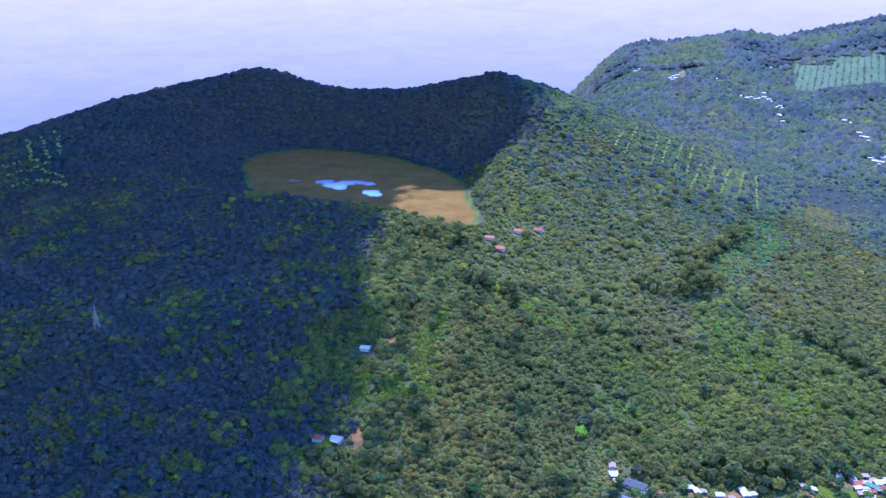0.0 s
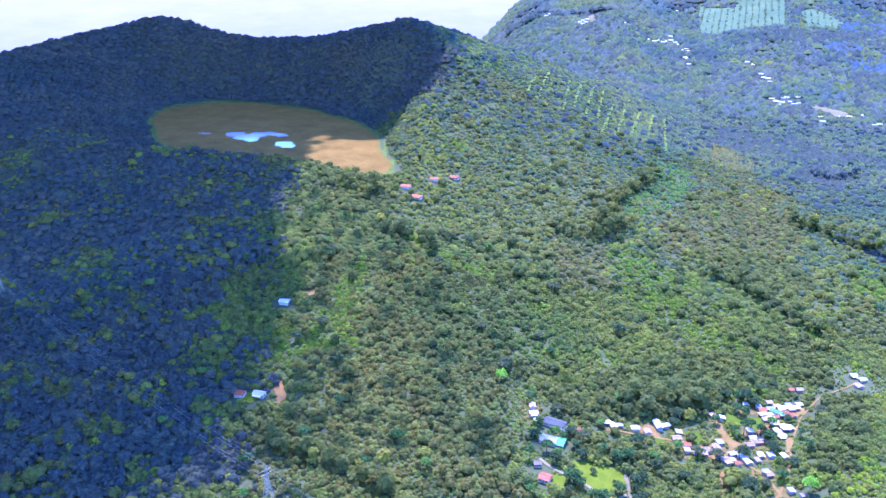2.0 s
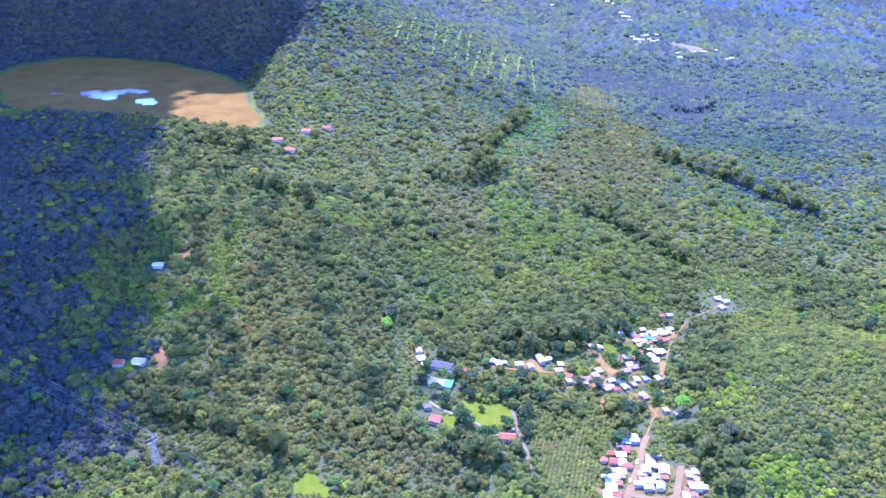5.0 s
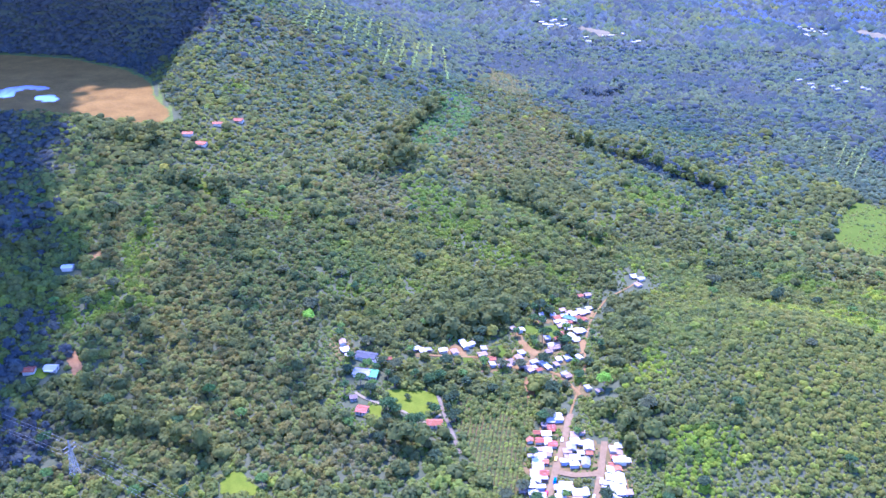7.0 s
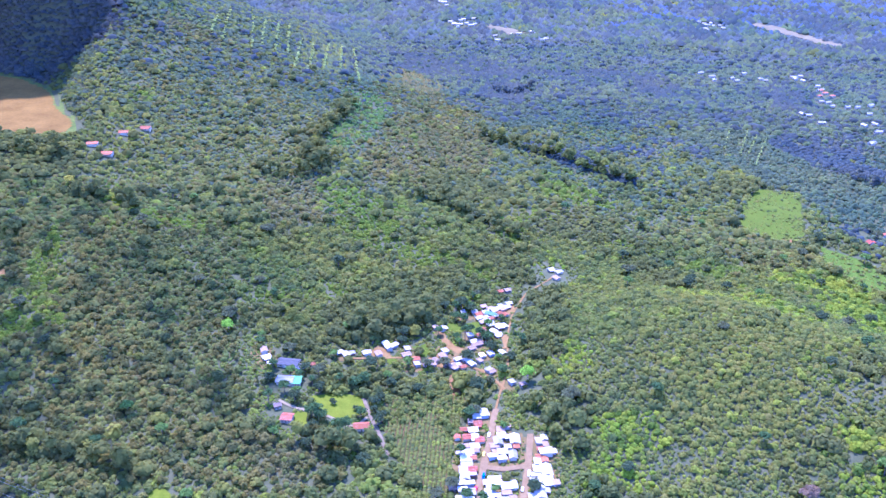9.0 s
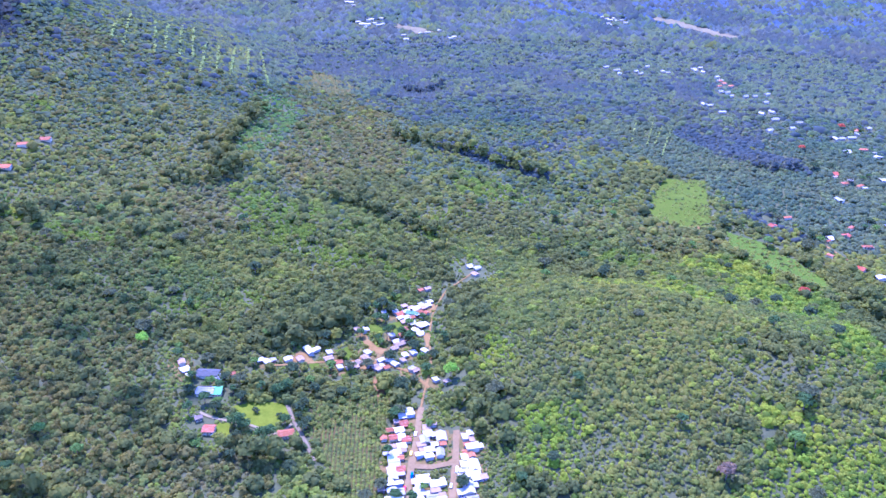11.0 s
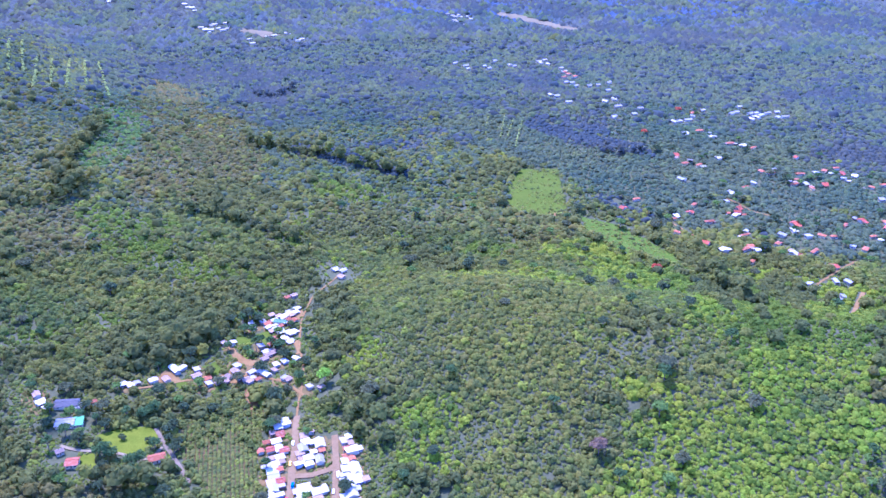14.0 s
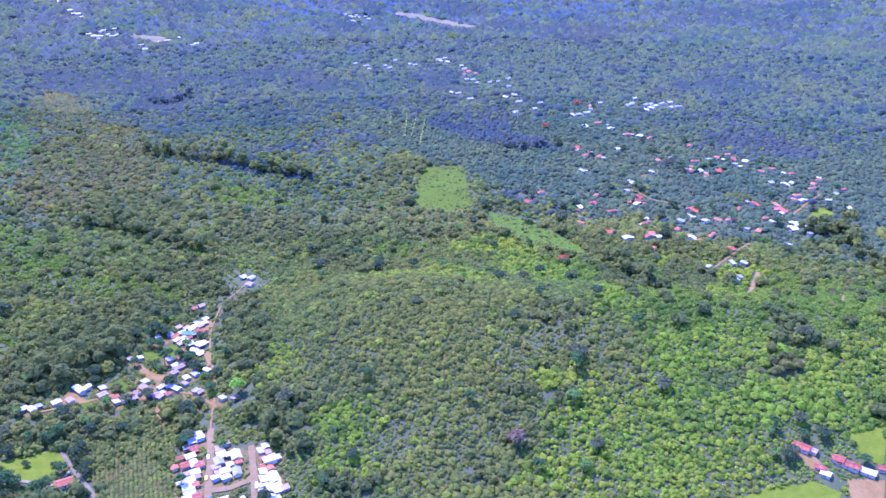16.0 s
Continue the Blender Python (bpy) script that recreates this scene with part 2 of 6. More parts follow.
def waves(x, y, size, octaves=4, seed=0):
    """Fractal value noise from -1 to 1 over the plan."""
    total, amp, norm = 0.0, 1.0, 0.0
    for k in range(octaves):
        u, v = x / size + 17.3 * (k + seed), y / size + 9.1 * (k + seed)
        i, j = np.floor(u).astype(int), np.floor(v).astype(int)
        fu, fv = u - i, v - j
        fu, fv = fu * fu * (3 - 2 * fu), fv * fv * (3 - 2 * fv)
        g = lambda a, c: LATTICE[a % 256, c % 256]
        total = total + amp * ((g(i, j) * (1 - fu) + g(i + 1, j) * fu) * (1 - fv) + (g(i, j + 1) * (1 - fu) + g(i + 1, j + 1) * fu) * fv)
        norm, amp, size = norm + amp, amp * 0.5, size / 2
    return 2 * total / norm - 1


def ring(pairs, spread=7):
    """A smooth function of the bearing from a few bearings and values."""
    bearings, values = zip(*sorted(pairs))
    table = np.interp(np.arange(360), bearings, values, period=360)
    k = np.exp(-0.5 * (np.arange(-30, 31) / spread) ** 2)
    table = np.convolve(np.r_[table[-30:], table, table[:30]], k / k.sum(), "valid")
    return lambda deg: np.interp(deg % 360, np.arange(361), np.r_[table, table[:1]])


CRATER = (-680.0, 1200.0)
LAKE_Z = 70.0
lake_edge = ring([(192, 190), (210, 175), (240, 160), (270, 148), (295, 172), (315, 240), (329, 335), (340, 245), (350, 205),
                  (28, 153), (73, 143), (101, 182), (115, 204), (138, 273), (158, 287), (175, 240)], 4)
rim_far = ring([(61, 303), (104, 320), (124, 382), (144, 451), (166, 477), (189, 493), (208, 549), (225, 400), (238, 260), (262, 176), (279, 192),
                (295, 207), (311, 258), (319, 295), (329, 350), (345, 275), (4, 248), (28, 280), (42, 318)], 5)
rim_high = ring([(61, 224), (80, 200), (104, 172), (118, 165), (130, 168), (144, 213), (152, 196), (166, 180), (189, 163), (208, 132), (222, 112), (238, 92),
                 (262, 84), (279, 87), (295, 89), (305, 91), (313, 88), (320, 77), (329, 71), (345, 92), (4, 116), (28, 143), (42, 178)], 4)
rim_fall = ring([(61, 0.33), (104, 0.40), (150, 0.40), (190, 0.32), (215, 0.24), (240, 0.16), (270, 0.13), (295, 0.12), (320, 0.115), (345, 0.17), (10, 0.27), (35, 0.33)], 10)
ridge_high = lambda a: np.interp(a, [-180, -24, -16, -13.9, -11.8, -5.5, -3.2, -0.2, 2.3, 8, 20, 60, 180],
                                 [0, 0, 40, 68, 116, 163, 142, 194, 237, 190, 130, 100, 0])


def land(x, y):
    """Height of the ground."""
    x, y = np.asarray(x, float), np.asarray(y, float)
    r, a = np.hypot(x, y), np.degrees(np.arctan2(x, y))
    # the lowland, the hollow behind the crater and the far range
    base = 9 * waves(x, y, 420, 4, 1) + 3 * waves(x, y, 90, 3, 2)
    base = base * smooth(60, 260, np.hypot(x - 70, y - 480)) - 3
    base = base - 0.17 * np.maximum(0, r - 1900) * smooth(-12, -19, a)
    base = base + ridge_high(a) * (smooth(1750, 3350, r) - 0.5 * smooth(3400, 4900, r)) * (1 + 0.10 * waves(x, y, 300, 4, 3))
    base = base - 400 * smooth(3500, 4900, r) * smooth(2, -10, a)
    # the wooded hill beside the village
    n, s = 0.52 * x + 0.85 * y - 640, 0.85 * x - 0.52 * y
    base = base + 52 * np.exp(-(n / np.where(n > 0, 105.0, 150.0)) ** 2) * smooth(-330, -110, s) * (1 + 0.15 * waves(x, y, 160, 3, 5))
    # the crater
    dx, dy = x - CRATER[0], y - CRATER[1]
    d, phi = np.hypot(dx, dy), np.degrees(np.arctan2(dy, dx))
    lake, far, high = lake_edge(phi), rim_far(phi), rim_high(phi)
    inner = smooth(0, 1, (d - lake) / np.maximum(far - lake, 10))
    bowl = LAKE_Z + (high - LAKE_Z) * (0.75 * inner + 0.25 * np.clip((d - lake) / np.maximum(far - lake, 10), 0, 1))
    out = d - far
    rough = 10 * waves(x, y, 170, 4, 8) * smooth(0, 150, out)
    flank = high - rim_fall(phi) * out - 14 * smooth(0, 160, out) * smooth(225, 300, phi % 360) * smooth(358, 330, phi % 360) + rough
    mount = np.where(out < 0, bowl, flank)
    k = 12.0
    gap = np.clip((mount - base) / k, -40, 40)
    z = base + k * np.log1p(np.exp(gap))
    return np.where(out < 0, np.maximum(bowl, z * smooth(-40, 0, out) + bowl * (1 - smooth(-40, 0, out))), z)


def height(x, y):
    return float(land(np.array([x]), np.array([y]))[0])


def mesh_of(name, verts, faces, mat, sleek=True):
    """A mesh from arrays of corners and of triangles or quads."""
    verts, faces = np.asarray(verts, np.float32), np.asarray(faces, np.int32)
    me = bpy.data.meshes.new(name)
    n, k = faces.shape
    me.vertices.add(len(verts))
    me.vertices.foreach_set("co", verts.ravel())
    me.loops.add(n * k)
    me.loops.foreach_set("vertex_index", faces.ravel())
    me.polygons.add(n)
    me.polygons.foreach_set("loop_start", np.arange(0, n * k, k, dtype=np.int32))
    me.polygons.foreach_set("use_smooth", np.full(n, sleek))
    me.materials.append(mat)
    me.update(calc_edges=True)
    me.validate()
    return me


def grid_faces(rows, cols, closed=False):
    c = cols if closed else cols - 1
    i, j = np.meshgrid(np.arange(rows - 1), np.arange(c), indexing="ij")
    i, j = i.ravel(), j.ravel()
    j2 = (j + 1) % cols
    return np.stack([i * cols + j, i * cols + j2, (i + 1) * cols + j2, (i + 1) * cols + j], 1)


az = np.radians(np.r_[np.arange(-66, 66, 0.5), np.arange(66, 294, 3.0)])[::-1]
rr = np.r_[0.01, 100, 200, 300, 380, np.arange(420, 1000, 9.0), np.arange(1000, 1900, 11.0), np.geomspace(1900, 4950, 70)]
A, RR = np.meshgrid(az, rr)
gx, gy = RR * np.sin(A), RR * np.cos(A)
ground = new("ground", mesh_of("ground", np.stack([gx, gy, land(gx, gy)], -1).reshape(-1, 3), grid_faces(len(rr), len(az), True), M_GROUND))
tagged(ground, "hilly volcanic land with dark soil and undergrowth", "ground", kind="structure")


def blanket(name, mat, inside, x0, x1, y0, y1, step, lift, label, category, kind="structure"):
    """A thin cover on the land wherever inside(x, y) holds."""
    xs, ys = np.arange(x0, x1, step), np.arange(y0, y1, step)
    X, Y = np.meshgrid(xs, ys)
    Z = land(X, Y) + lift
    f = grid_faces(len(ys), len(xs))
    cx, cy = X.ravel()[f].mean(1), Y.ravel()[f].mean(1)
    f = f[inside(cx, cy)]
    used, back = np.unique(f, return_inverse=True)
    v = np.stack([X.ravel(), Y.ravel(), Z.ravel()], 1)[used]
    return tagged(new(name, mesh_of(name, v, back.reshape(f.shape), mat)), label, category, kind=kind)


def lake_ratio(x, y):
    dx, dy = x - CRATER[0], y - CRATER[1]
    return np.hypot(dx, dy) / lake_edge(np.degrees(np.arctan2(dy, dx)))


blanket("marsh", M_MARSH, lambda x, y: lake_ratio(x, y) < 0.965 + 0.02 * waves(x, y, 30, 2, 4), -1020, -340, 980, 1460, 4.0, 0.5,
        "dry tan reed marsh filling the crater floor", "marsh")
blanket("reed_fringe", M_REED_EDGE, lambda x, y: (lake_ratio(x, y) > 0.955) & (lake_ratio(x, y) < 1.025 + 0.03 * waves(x, y, 40, 2, 6)), -1020, -330, 980, 1460, 4.0, 0.3,
        "bright green reeds fringing the marsh", "reeds")

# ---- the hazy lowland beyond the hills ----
# a glowing backdrop wall, the haze painted as a ramp that pales upwards
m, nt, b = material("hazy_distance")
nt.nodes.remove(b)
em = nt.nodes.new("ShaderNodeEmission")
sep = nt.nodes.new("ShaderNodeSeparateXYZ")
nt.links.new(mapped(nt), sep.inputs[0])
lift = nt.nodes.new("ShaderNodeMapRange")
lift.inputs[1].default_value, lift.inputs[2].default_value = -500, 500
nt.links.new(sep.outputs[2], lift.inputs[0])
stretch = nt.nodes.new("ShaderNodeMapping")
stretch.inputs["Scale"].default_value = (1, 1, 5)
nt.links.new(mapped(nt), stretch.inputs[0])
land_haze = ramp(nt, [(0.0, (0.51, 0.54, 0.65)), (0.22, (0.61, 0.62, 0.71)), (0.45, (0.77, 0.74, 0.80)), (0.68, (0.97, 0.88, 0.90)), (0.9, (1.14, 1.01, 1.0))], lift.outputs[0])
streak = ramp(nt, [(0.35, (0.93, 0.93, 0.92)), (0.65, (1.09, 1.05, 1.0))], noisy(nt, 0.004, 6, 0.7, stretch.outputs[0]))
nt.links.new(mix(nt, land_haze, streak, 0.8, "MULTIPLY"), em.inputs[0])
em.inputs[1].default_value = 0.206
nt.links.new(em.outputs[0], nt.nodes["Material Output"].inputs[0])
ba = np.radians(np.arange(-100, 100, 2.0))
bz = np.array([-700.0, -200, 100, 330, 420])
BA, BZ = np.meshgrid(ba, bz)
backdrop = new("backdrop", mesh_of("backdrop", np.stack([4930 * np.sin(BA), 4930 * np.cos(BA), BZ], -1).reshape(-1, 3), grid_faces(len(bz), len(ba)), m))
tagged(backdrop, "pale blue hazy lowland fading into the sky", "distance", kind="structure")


# ---- woods ----
OCTA_V = np.array([(1, 0, 0), (-1, 0, 0), (0, 1, 0), (0, -1, 0), (0, 0, 1), (0, 0, -1)], float)
OCTA_F = np.array([(0, 2, 4), (2, 1, 4), (1, 3, 4), (3, 0, 4), (2, 0, 5), (1, 2, 5), (3, 1, 5), (0, 3, 5)])


def spray_crown(rng, sprays, size=0.5, squat=0.75):
    """Corners and triangles of a crown a metre in radius: bent leaf sprays laid over an uneven dome, some tilted out of it."""
    V, Fs = [], []
    lobe = [(rng.rand() * 6.283, 0.12 + 0.16 * rng.rand(), 2 + k) for k in range(2)]
    for k in range(sprays):
        q = math.sqrt((k + 0.3) / sprays)
        ang = k * 2.4 + 0.9 * rng.rand()
        far = 1 + sum(h * math.cos(f * ang + a) for a, h, f in lobe)
        out = np.array([math.cos(ang) * q, math.sin(ang) * q, 0.15 + math.sqrt(max(0, 1.05 - q * q))])
        at = np.array([q * far * math.cos(ang), q * far * math.sin(ang), squat * (math.sqrt(max(0, 1 - 0.9 * q * q)) - 0.32 * rng.rand())])
        n = out / np.linalg.norm(out) + rng.normal(0, 0.34, 3)
        n /= np.linalg.norm(n)
        u = np.cross(n, rng.normal(0, 1, 3))
        u /= np.linalg.norm(u)
        w = np.cross(n, u)
        s = size * (0.7 + 0.6 * rng.rand())
        a, c = s * (0.8 + 0.5 * rng.rand()), s * (0.8 + 0.4 * rng.rand())
        V += [at + a * u, at + c * w * (0.7 + 0.5 * rng.rand()) - 0.18 * s * n, at - a * u * (0.7 + 0.5 * rng.rand()), at - c * w - 0.18 * s * n]
        Fs += [(4 * k, 4 * k + 1, 4 * k + 2), (4 * k, 4 * k + 2, 4 * k + 3)]
    return np.array(V), np.array(Fs)


def dome(rng, sides, rings, lump):
    """Corners and triangles of one uneven leafy dome a metre in radius."""
    levels = [(1.0, -0.5)] if rings == 1 else [(0.66, 0.70), (1.0, -0.25)] if rings == 2 else [(0.50, 0.84), (0.90, 0.42), (0.98, -0.22)]
    V = [(0.2 * rng.normal(), 0.2 * rng.normal(), 1 + lump * (rng.rand() - 0.6))]
    lobe, lobes = rng.rand() * 6.283, rng.randint(2, 4)
    for i, (r, z) in enumerate(levels):
        for j in range(sides):
            a = 6.283 * (j + 0.5 * i + 0.35 * (rng.rand() - 0.5)) / sides
            q = r * (1 + lump * (1.6 * rng.rand() - 0.8) + 0.5 * lump * math.cos(lobes * a + lobe))
            V.append((q * math.cos(a), q * math.sin(a), z + lump * (rng.rand() - 0.5)))
    Fs = [(0, 1 + j, 1 + (j + 1) % sides) for j in range(sides)]
    for i in range(len(levels) - 1):
        a, c = 1 + i * sides, 1 + (i + 1) * sides
        for j in range(sides):
            k = (j + 1) % sides
            Fs += [(a + j, c + j, a + k), (a + k, c + j, c + k)]
    return np.array(V), np.array(Fs)


def crown(rng, clumps, sides=6, rings=2, lump=0.3, squat=0.8, sprays=0):
    """A crown a metre in radius: a leafy dome with smaller clumps and bent sprays of leaves standing out of it."""
    v, f = dome(rng, sides, rings, lump)
    v = v * (0.82 if clumps else 0.9 if sprays else 1.0)
    V, Fs, n = [v], [f], len(v)
    for k in range(clumps):
        a, q = 2.4 * k + 1.2 * rng.rand(), 0.38 + 0.34 * rng.rand()
        v, f = dome(rng, 5, 2, lump)
        s = 0.34 + 0.22 * rng.rand()
        V.append(v * s + [q * math.cos(a), q * math.sin(a), math.sqrt(1 - q * q) * (0.72 + 0.2 * rng.rand()) - 0.5 * s])
        Fs.append(f + n)
        n += len(v)
    for k in range(sprays):
        q, a = math.sqrt((k + 0.5) / sprays), 2.4 * k + 0.8 * rng.rand()
        out = np.array([q * math.cos(a), q * math.sin(a), math.sqrt(max(0.04, 1 - q * q))])
        tilt = out + rng.normal(0, 0.45, 3)
        tilt /= np.linalg.norm(tilt)
        u = np.cross(tilt, rng.normal(0, 1, 3))
        u /= np.linalg.norm(u)
        w, at = np.cross(tilt, u), out * (0.88 + 0.24 * rng.rand())
        s = 0.20 + 0.16 * rng.rand()
        V.append(np.array([at + s * u, at + s * w - 0.1 * tilt, at - s * u * 0.9, at - s * w * 0.9 - 0.1 * tilt]))
        Fs.append(np.array([(n, n + 1, n + 2), (n, n + 2, n + 3)]))
        n += 4
    return np.concatenate(V) * [1, 1, squat], np.concatenate(Fs)


def wood(name, places, radii, crowns, mat, label, category, tall=1.15):
    """One mesh of many crowns standing on the land."""
    rng = np.random.RandomState(len(places))
    pick, turn = rng.randint(len(crowns), size=len(places)), rng.rand(len(places)) * 6.283
    zs = land(places[:, 0], places[:, 1])
    shade = np.clip(0.94 * rng.rand(len(places)) + 0.03 + 0.28 * waves(places[:, 0], places[:, 1], 22, 2, 71), 0, 1)
    V, Fs, Ts, n = [], [], [], 0
    for k, (cv, cf) in enumerate(crowns):
        w = np.where(pick == k)[0]
        if not len(w):
            continue
        c, s, r = np.cos(turn[w])[:, None], np.sin(turn[w])[:, None], radii[w][:, None]
        stand = tall * radii[w] * (0.15 + 1.3 * rng.rand(len(w)) ** 1.5)
        v = np.stack([places[w, :1] + r * (cv[:, 0] * c - cv[:, 1] * s), places[w, 1:2] + r * (cv[:, 0] * s + cv[:, 1] * c),
                      (zs[w] + stand)[:, None] + r * cv[:, 2]], -1)
        f = cf[None] + (np.arange(len(w)) * len(cv))[:, None, None] + n
        V.append(v.reshape(-1, 3)), Fs.append(f.reshape(-1, 3))
        Ts.append(np.repeat(shade[w], len(cv)))
        n += len(w) * len(cv)
    me = mesh_of(name, np.concatenate(V), np.concatenate(Fs), mat)
    me.attributes.new("tree_tone", "FLOAT", "POINT").data.foreach_set("value", np.concatenate(Ts).astype(np.float32))
    return tagged(new(name, me), label, category, kind="stuff")


def scatter(seed, r0, r1, a0, a1, gap):
    """Places on a shaken grid in a sector of the land."""
    rng = np.random.RandomState(seed)
    xs = np.arange(-r1, r1, float(gap))
    X, Y = np.meshgrid(xs, np.arange(0, r1, gap * 0.87))
    X[1::2] += gap / 2
    p = np.stack([X.ravel(), Y.ravel()], 1) + rng.uniform(-0.36, 0.36, (X.size, 2)) * gap
    r, a = np.hypot(p[:, 0], p[:, 1]), np.degrees(np.arctan2(p[:, 0], p[:, 1]))
    return p[(r > r0) & (r <= r1) & (a > a0) & (a < a1)]


crng = np.random.RandomState(5)
FINE = [crown(crng, 0, 6, 2, 0.36, 0.72, 7) for _ in range(32)]
MID = [crown(crng, 0, 6, 2, 0.34, 0.64, 5) for _ in range(32)]
NEAR = [crown(crng, 1, 6, 2, 0.34, 0.78, 14) for _ in range(32)]
BIG = [crown(crng, 5, 7, 3, 0.3, 0.8, 30) for _ in range(16)]
THIN = [crown(crng, 0, 5, 2, 0.36, 0.6, 3) for _ in range(32)]
SMALL = [crown(crng, 0, 5, 2, 0.34, 0.55) for _ in range(24)]
FAR = [crown(crng, 0, 6, 1, 0.3, 0.55) for _ in range(24)]
MOUND = [crown(crng, 0, 6, 1, 0.4, 0.65) for _ in range(24)]
srng = np.random.RandomState(11)


def sizes(n, lo, hi):
    return lo + (hi - lo) * srng.rand(n) ** 2.2


# ---- where things stand ----
TOWN_WHITE = [
    (46, 534), (52, 535), (42, 519), (43, 510), (42, 501), (37, 495), (35, 489), (35, 483), (33, 477), (33, 471), (30, 464), (36, 463), (31, 457),
    (35, 455), (29, 448), (35, 446), (62, 509), (59, 504), (61, 493), (54, 489), (60, 486), (68, 488), (49, 453), (57, 446), (49, 445), (63, 442),
    (88, 499), (84, 479), (83, 472), (81, 467), (82, 457), (89, 458), (77, 447), (83, 440),
]
TOWN_LARGE = [
    (71, 504), (53, 463), (62, 459), (91, 488), (89, 470), (87, 463), (82, 450),
]
TOWN_RED = [
    (46, 526), (37, 511), (36, 501), (46, 507), (39, 477), (56, 499), (60, 452), (62, 516),
]
HAMLET_WHITE = [
    (-40, 623), (-30, 623), (-57, 619), (-7, 625), (2, 612), (-6, 634), (25, 669), (49, 657), (45, 692), (56, 700), (65, 689), (68, 677), (70, 660),
    (87, 706), (73, 653), (26, 632), (24, 624), (36, 617), (64, 620), (76, 571), (60, 594), (66, 700), (75, 670), (-124, 619), (-121, 610), (-93, 600),
]
HAMLET_RED = [
    (59, 696), (52, 639), (56, 640), (49, 634), (62, 591), (11, 616), (18, 618), (31, 608), (1, 619), (91, 743),
]
HAMLET_LANE = [
    (140, 789), (147, 780), (142, 765),
]
LONG_SHEDS = [
    (-23, 636), (46, 610), (77, 704),
]
GREEN_ROOF = [
    (71, 694),
]
ESTATE = [
    (-102, 604), (-102, 581), (-93, 579), (-95, 534), (-40, 526), (-104, 548),
]
HILL_WHITE = [
    (-396, 703), (-345, 559),
]
HILL_RED = [
    (-361, 555),
]
LAKE_HOUSES = [
    (-351, 1039), (-331, 1062), (-377, 1001), (-356, 985),
]
VALLEY_RED = [
    (502, 849), (531, 869), (586, 828), (571, 811), (578, 782), (526, 768), (540, 733), (629, 801), (621, 792), (592, 736), (580, 708), (570, 704),
    (558, 675), (612, 704), (746, 1066), (789, 1151), (758, 1005), (778, 979), (653, 955), (667, 943), (658, 987), (727, 892), (734, 882), (678, 856),
    (808, 925), (749, 849), (735, 837), (767, 867), (749, 820), (773, 827), (828, 871), (821, 854), (806, 867), (660, 739), (635, 674), (630, 637),
    (711, 717), (667, 702), (822, 800), (842, 803),
]
VALLEY_RED_EAST = [
    (855, 743), (842, 732), (871, 750), (875, 715), (808, 723), (796, 716), (756, 698), (765, 712), (720, 683), (688, 659), (739, 723), (678, 696),
    (852, 778),
]
VALLEY_WHITE = [
    (550, 811), (651, 849), (652, 843), (628, 823), (615, 785), (600, 745), (548, 710), (580, 697), (629, 720), (648, 724), (611, 678), (778, 1133),
    (719, 1062), (754, 1051), (748, 1035), (770, 991), (667, 966), (706, 956), (617, 908), (620, 905), (695, 863), (745, 888), (737, 848), (750, 833),
    (790, 864), (810, 836), (832, 840), (805, 764), (818, 755), (830, 755), (856, 707), (836, 672), (832, 696), (803, 709), (739, 656), (727, 647),
    (744, 645), (734, 629), (693, 618),
]
VALLEY_WHITE_SOUTH = [
    (679, 668), (576, 610), (617, 603), (584, 573), (572, 566), (606, 608), (652, 706),
]
UPPER_WHITE = [
    (845, 1128), (857, 1133), (878, 1156), (875, 1121), (870, 1106), (884, 1120), (874, 1100), (885, 1109), (860, 1096), (921, 1117), (919, 1093),
    (904, 1092), (902, 1115), (722, 1198), (711, 1264), (695, 1222), (699, 1176), (661, 1170), (813, 1160), (739, 1122), (747, 1121), (762, 1121),
]
FAR_WHITE = [
    (93, 2005), (100, 1994), (116, 2013), (124, 2019), (129, 1996), (138, 1986), (147, 2025), (147, 1991), (108, 1974), (76, 2164), (89, 2129),
    (185, 1908), (224, 1915), (240, 1923), (269, 1936), (272, 1922), (284, 1876), (294, 1883), (188, 1874), (661, 2000), (669, 1986), (673, 1977),
    (686, 1986), (687, 1969), (699, 1971), (701, 1949), (663, 1939), (671, 1903), (660, 1950), (546, 1606), (558, 1576), (554, 1547), (589, 1557),
    (591, 1537), (625, 1595), (640, 1549), (643, 1536),
]
FAR_WHITE_EAST = [
    (704, 1559), (703, 1545), (720, 1566), (712, 1532), (719, 1489), (711, 1460), (682, 1390), (691, 1384), (688, 1363), (621, 1320), (628, 1312),
    (631, 1272), (711, 1356), (727, 1355), (753, 1363), (729, 1319), (713, 1265), (698, 1224), (662, 1174), (692, 1258),
]
FAR_RED = [
    (711, 1455), (709, 1435), (713, 1416), (693, 1420),
]
RANGE_WHITE = [
    (-438, 2641), (-432, 2661), (-421, 2640), (-428, 2622), (-423, 2675), (-567, 2772), (-559, 2800), (-218, 2469), (-203, 2461), (-193, 2471),
    (-180, 2462), (-171, 2470), (-162, 2484), (-149, 2469), (-139, 2452), (-122, 2399), (-116, 2406), (-109, 2386), (-114, 2344), (-107, 2334),
    (-101, 2291), (-173, 2830), (-157, 2928), (-166, 2521), (-301, 2616), (38, 2282), (52, 2261), (70, 2192), (85, 2157), (113, 1988), (101, 1990),
]
FARM_RED = [
    (424, 336), (429, 330), (424, 318), (440, 318), (443, 312), (461, 300),
]
FARM_WHITE = [
    (424, 313), (451, 302),
]
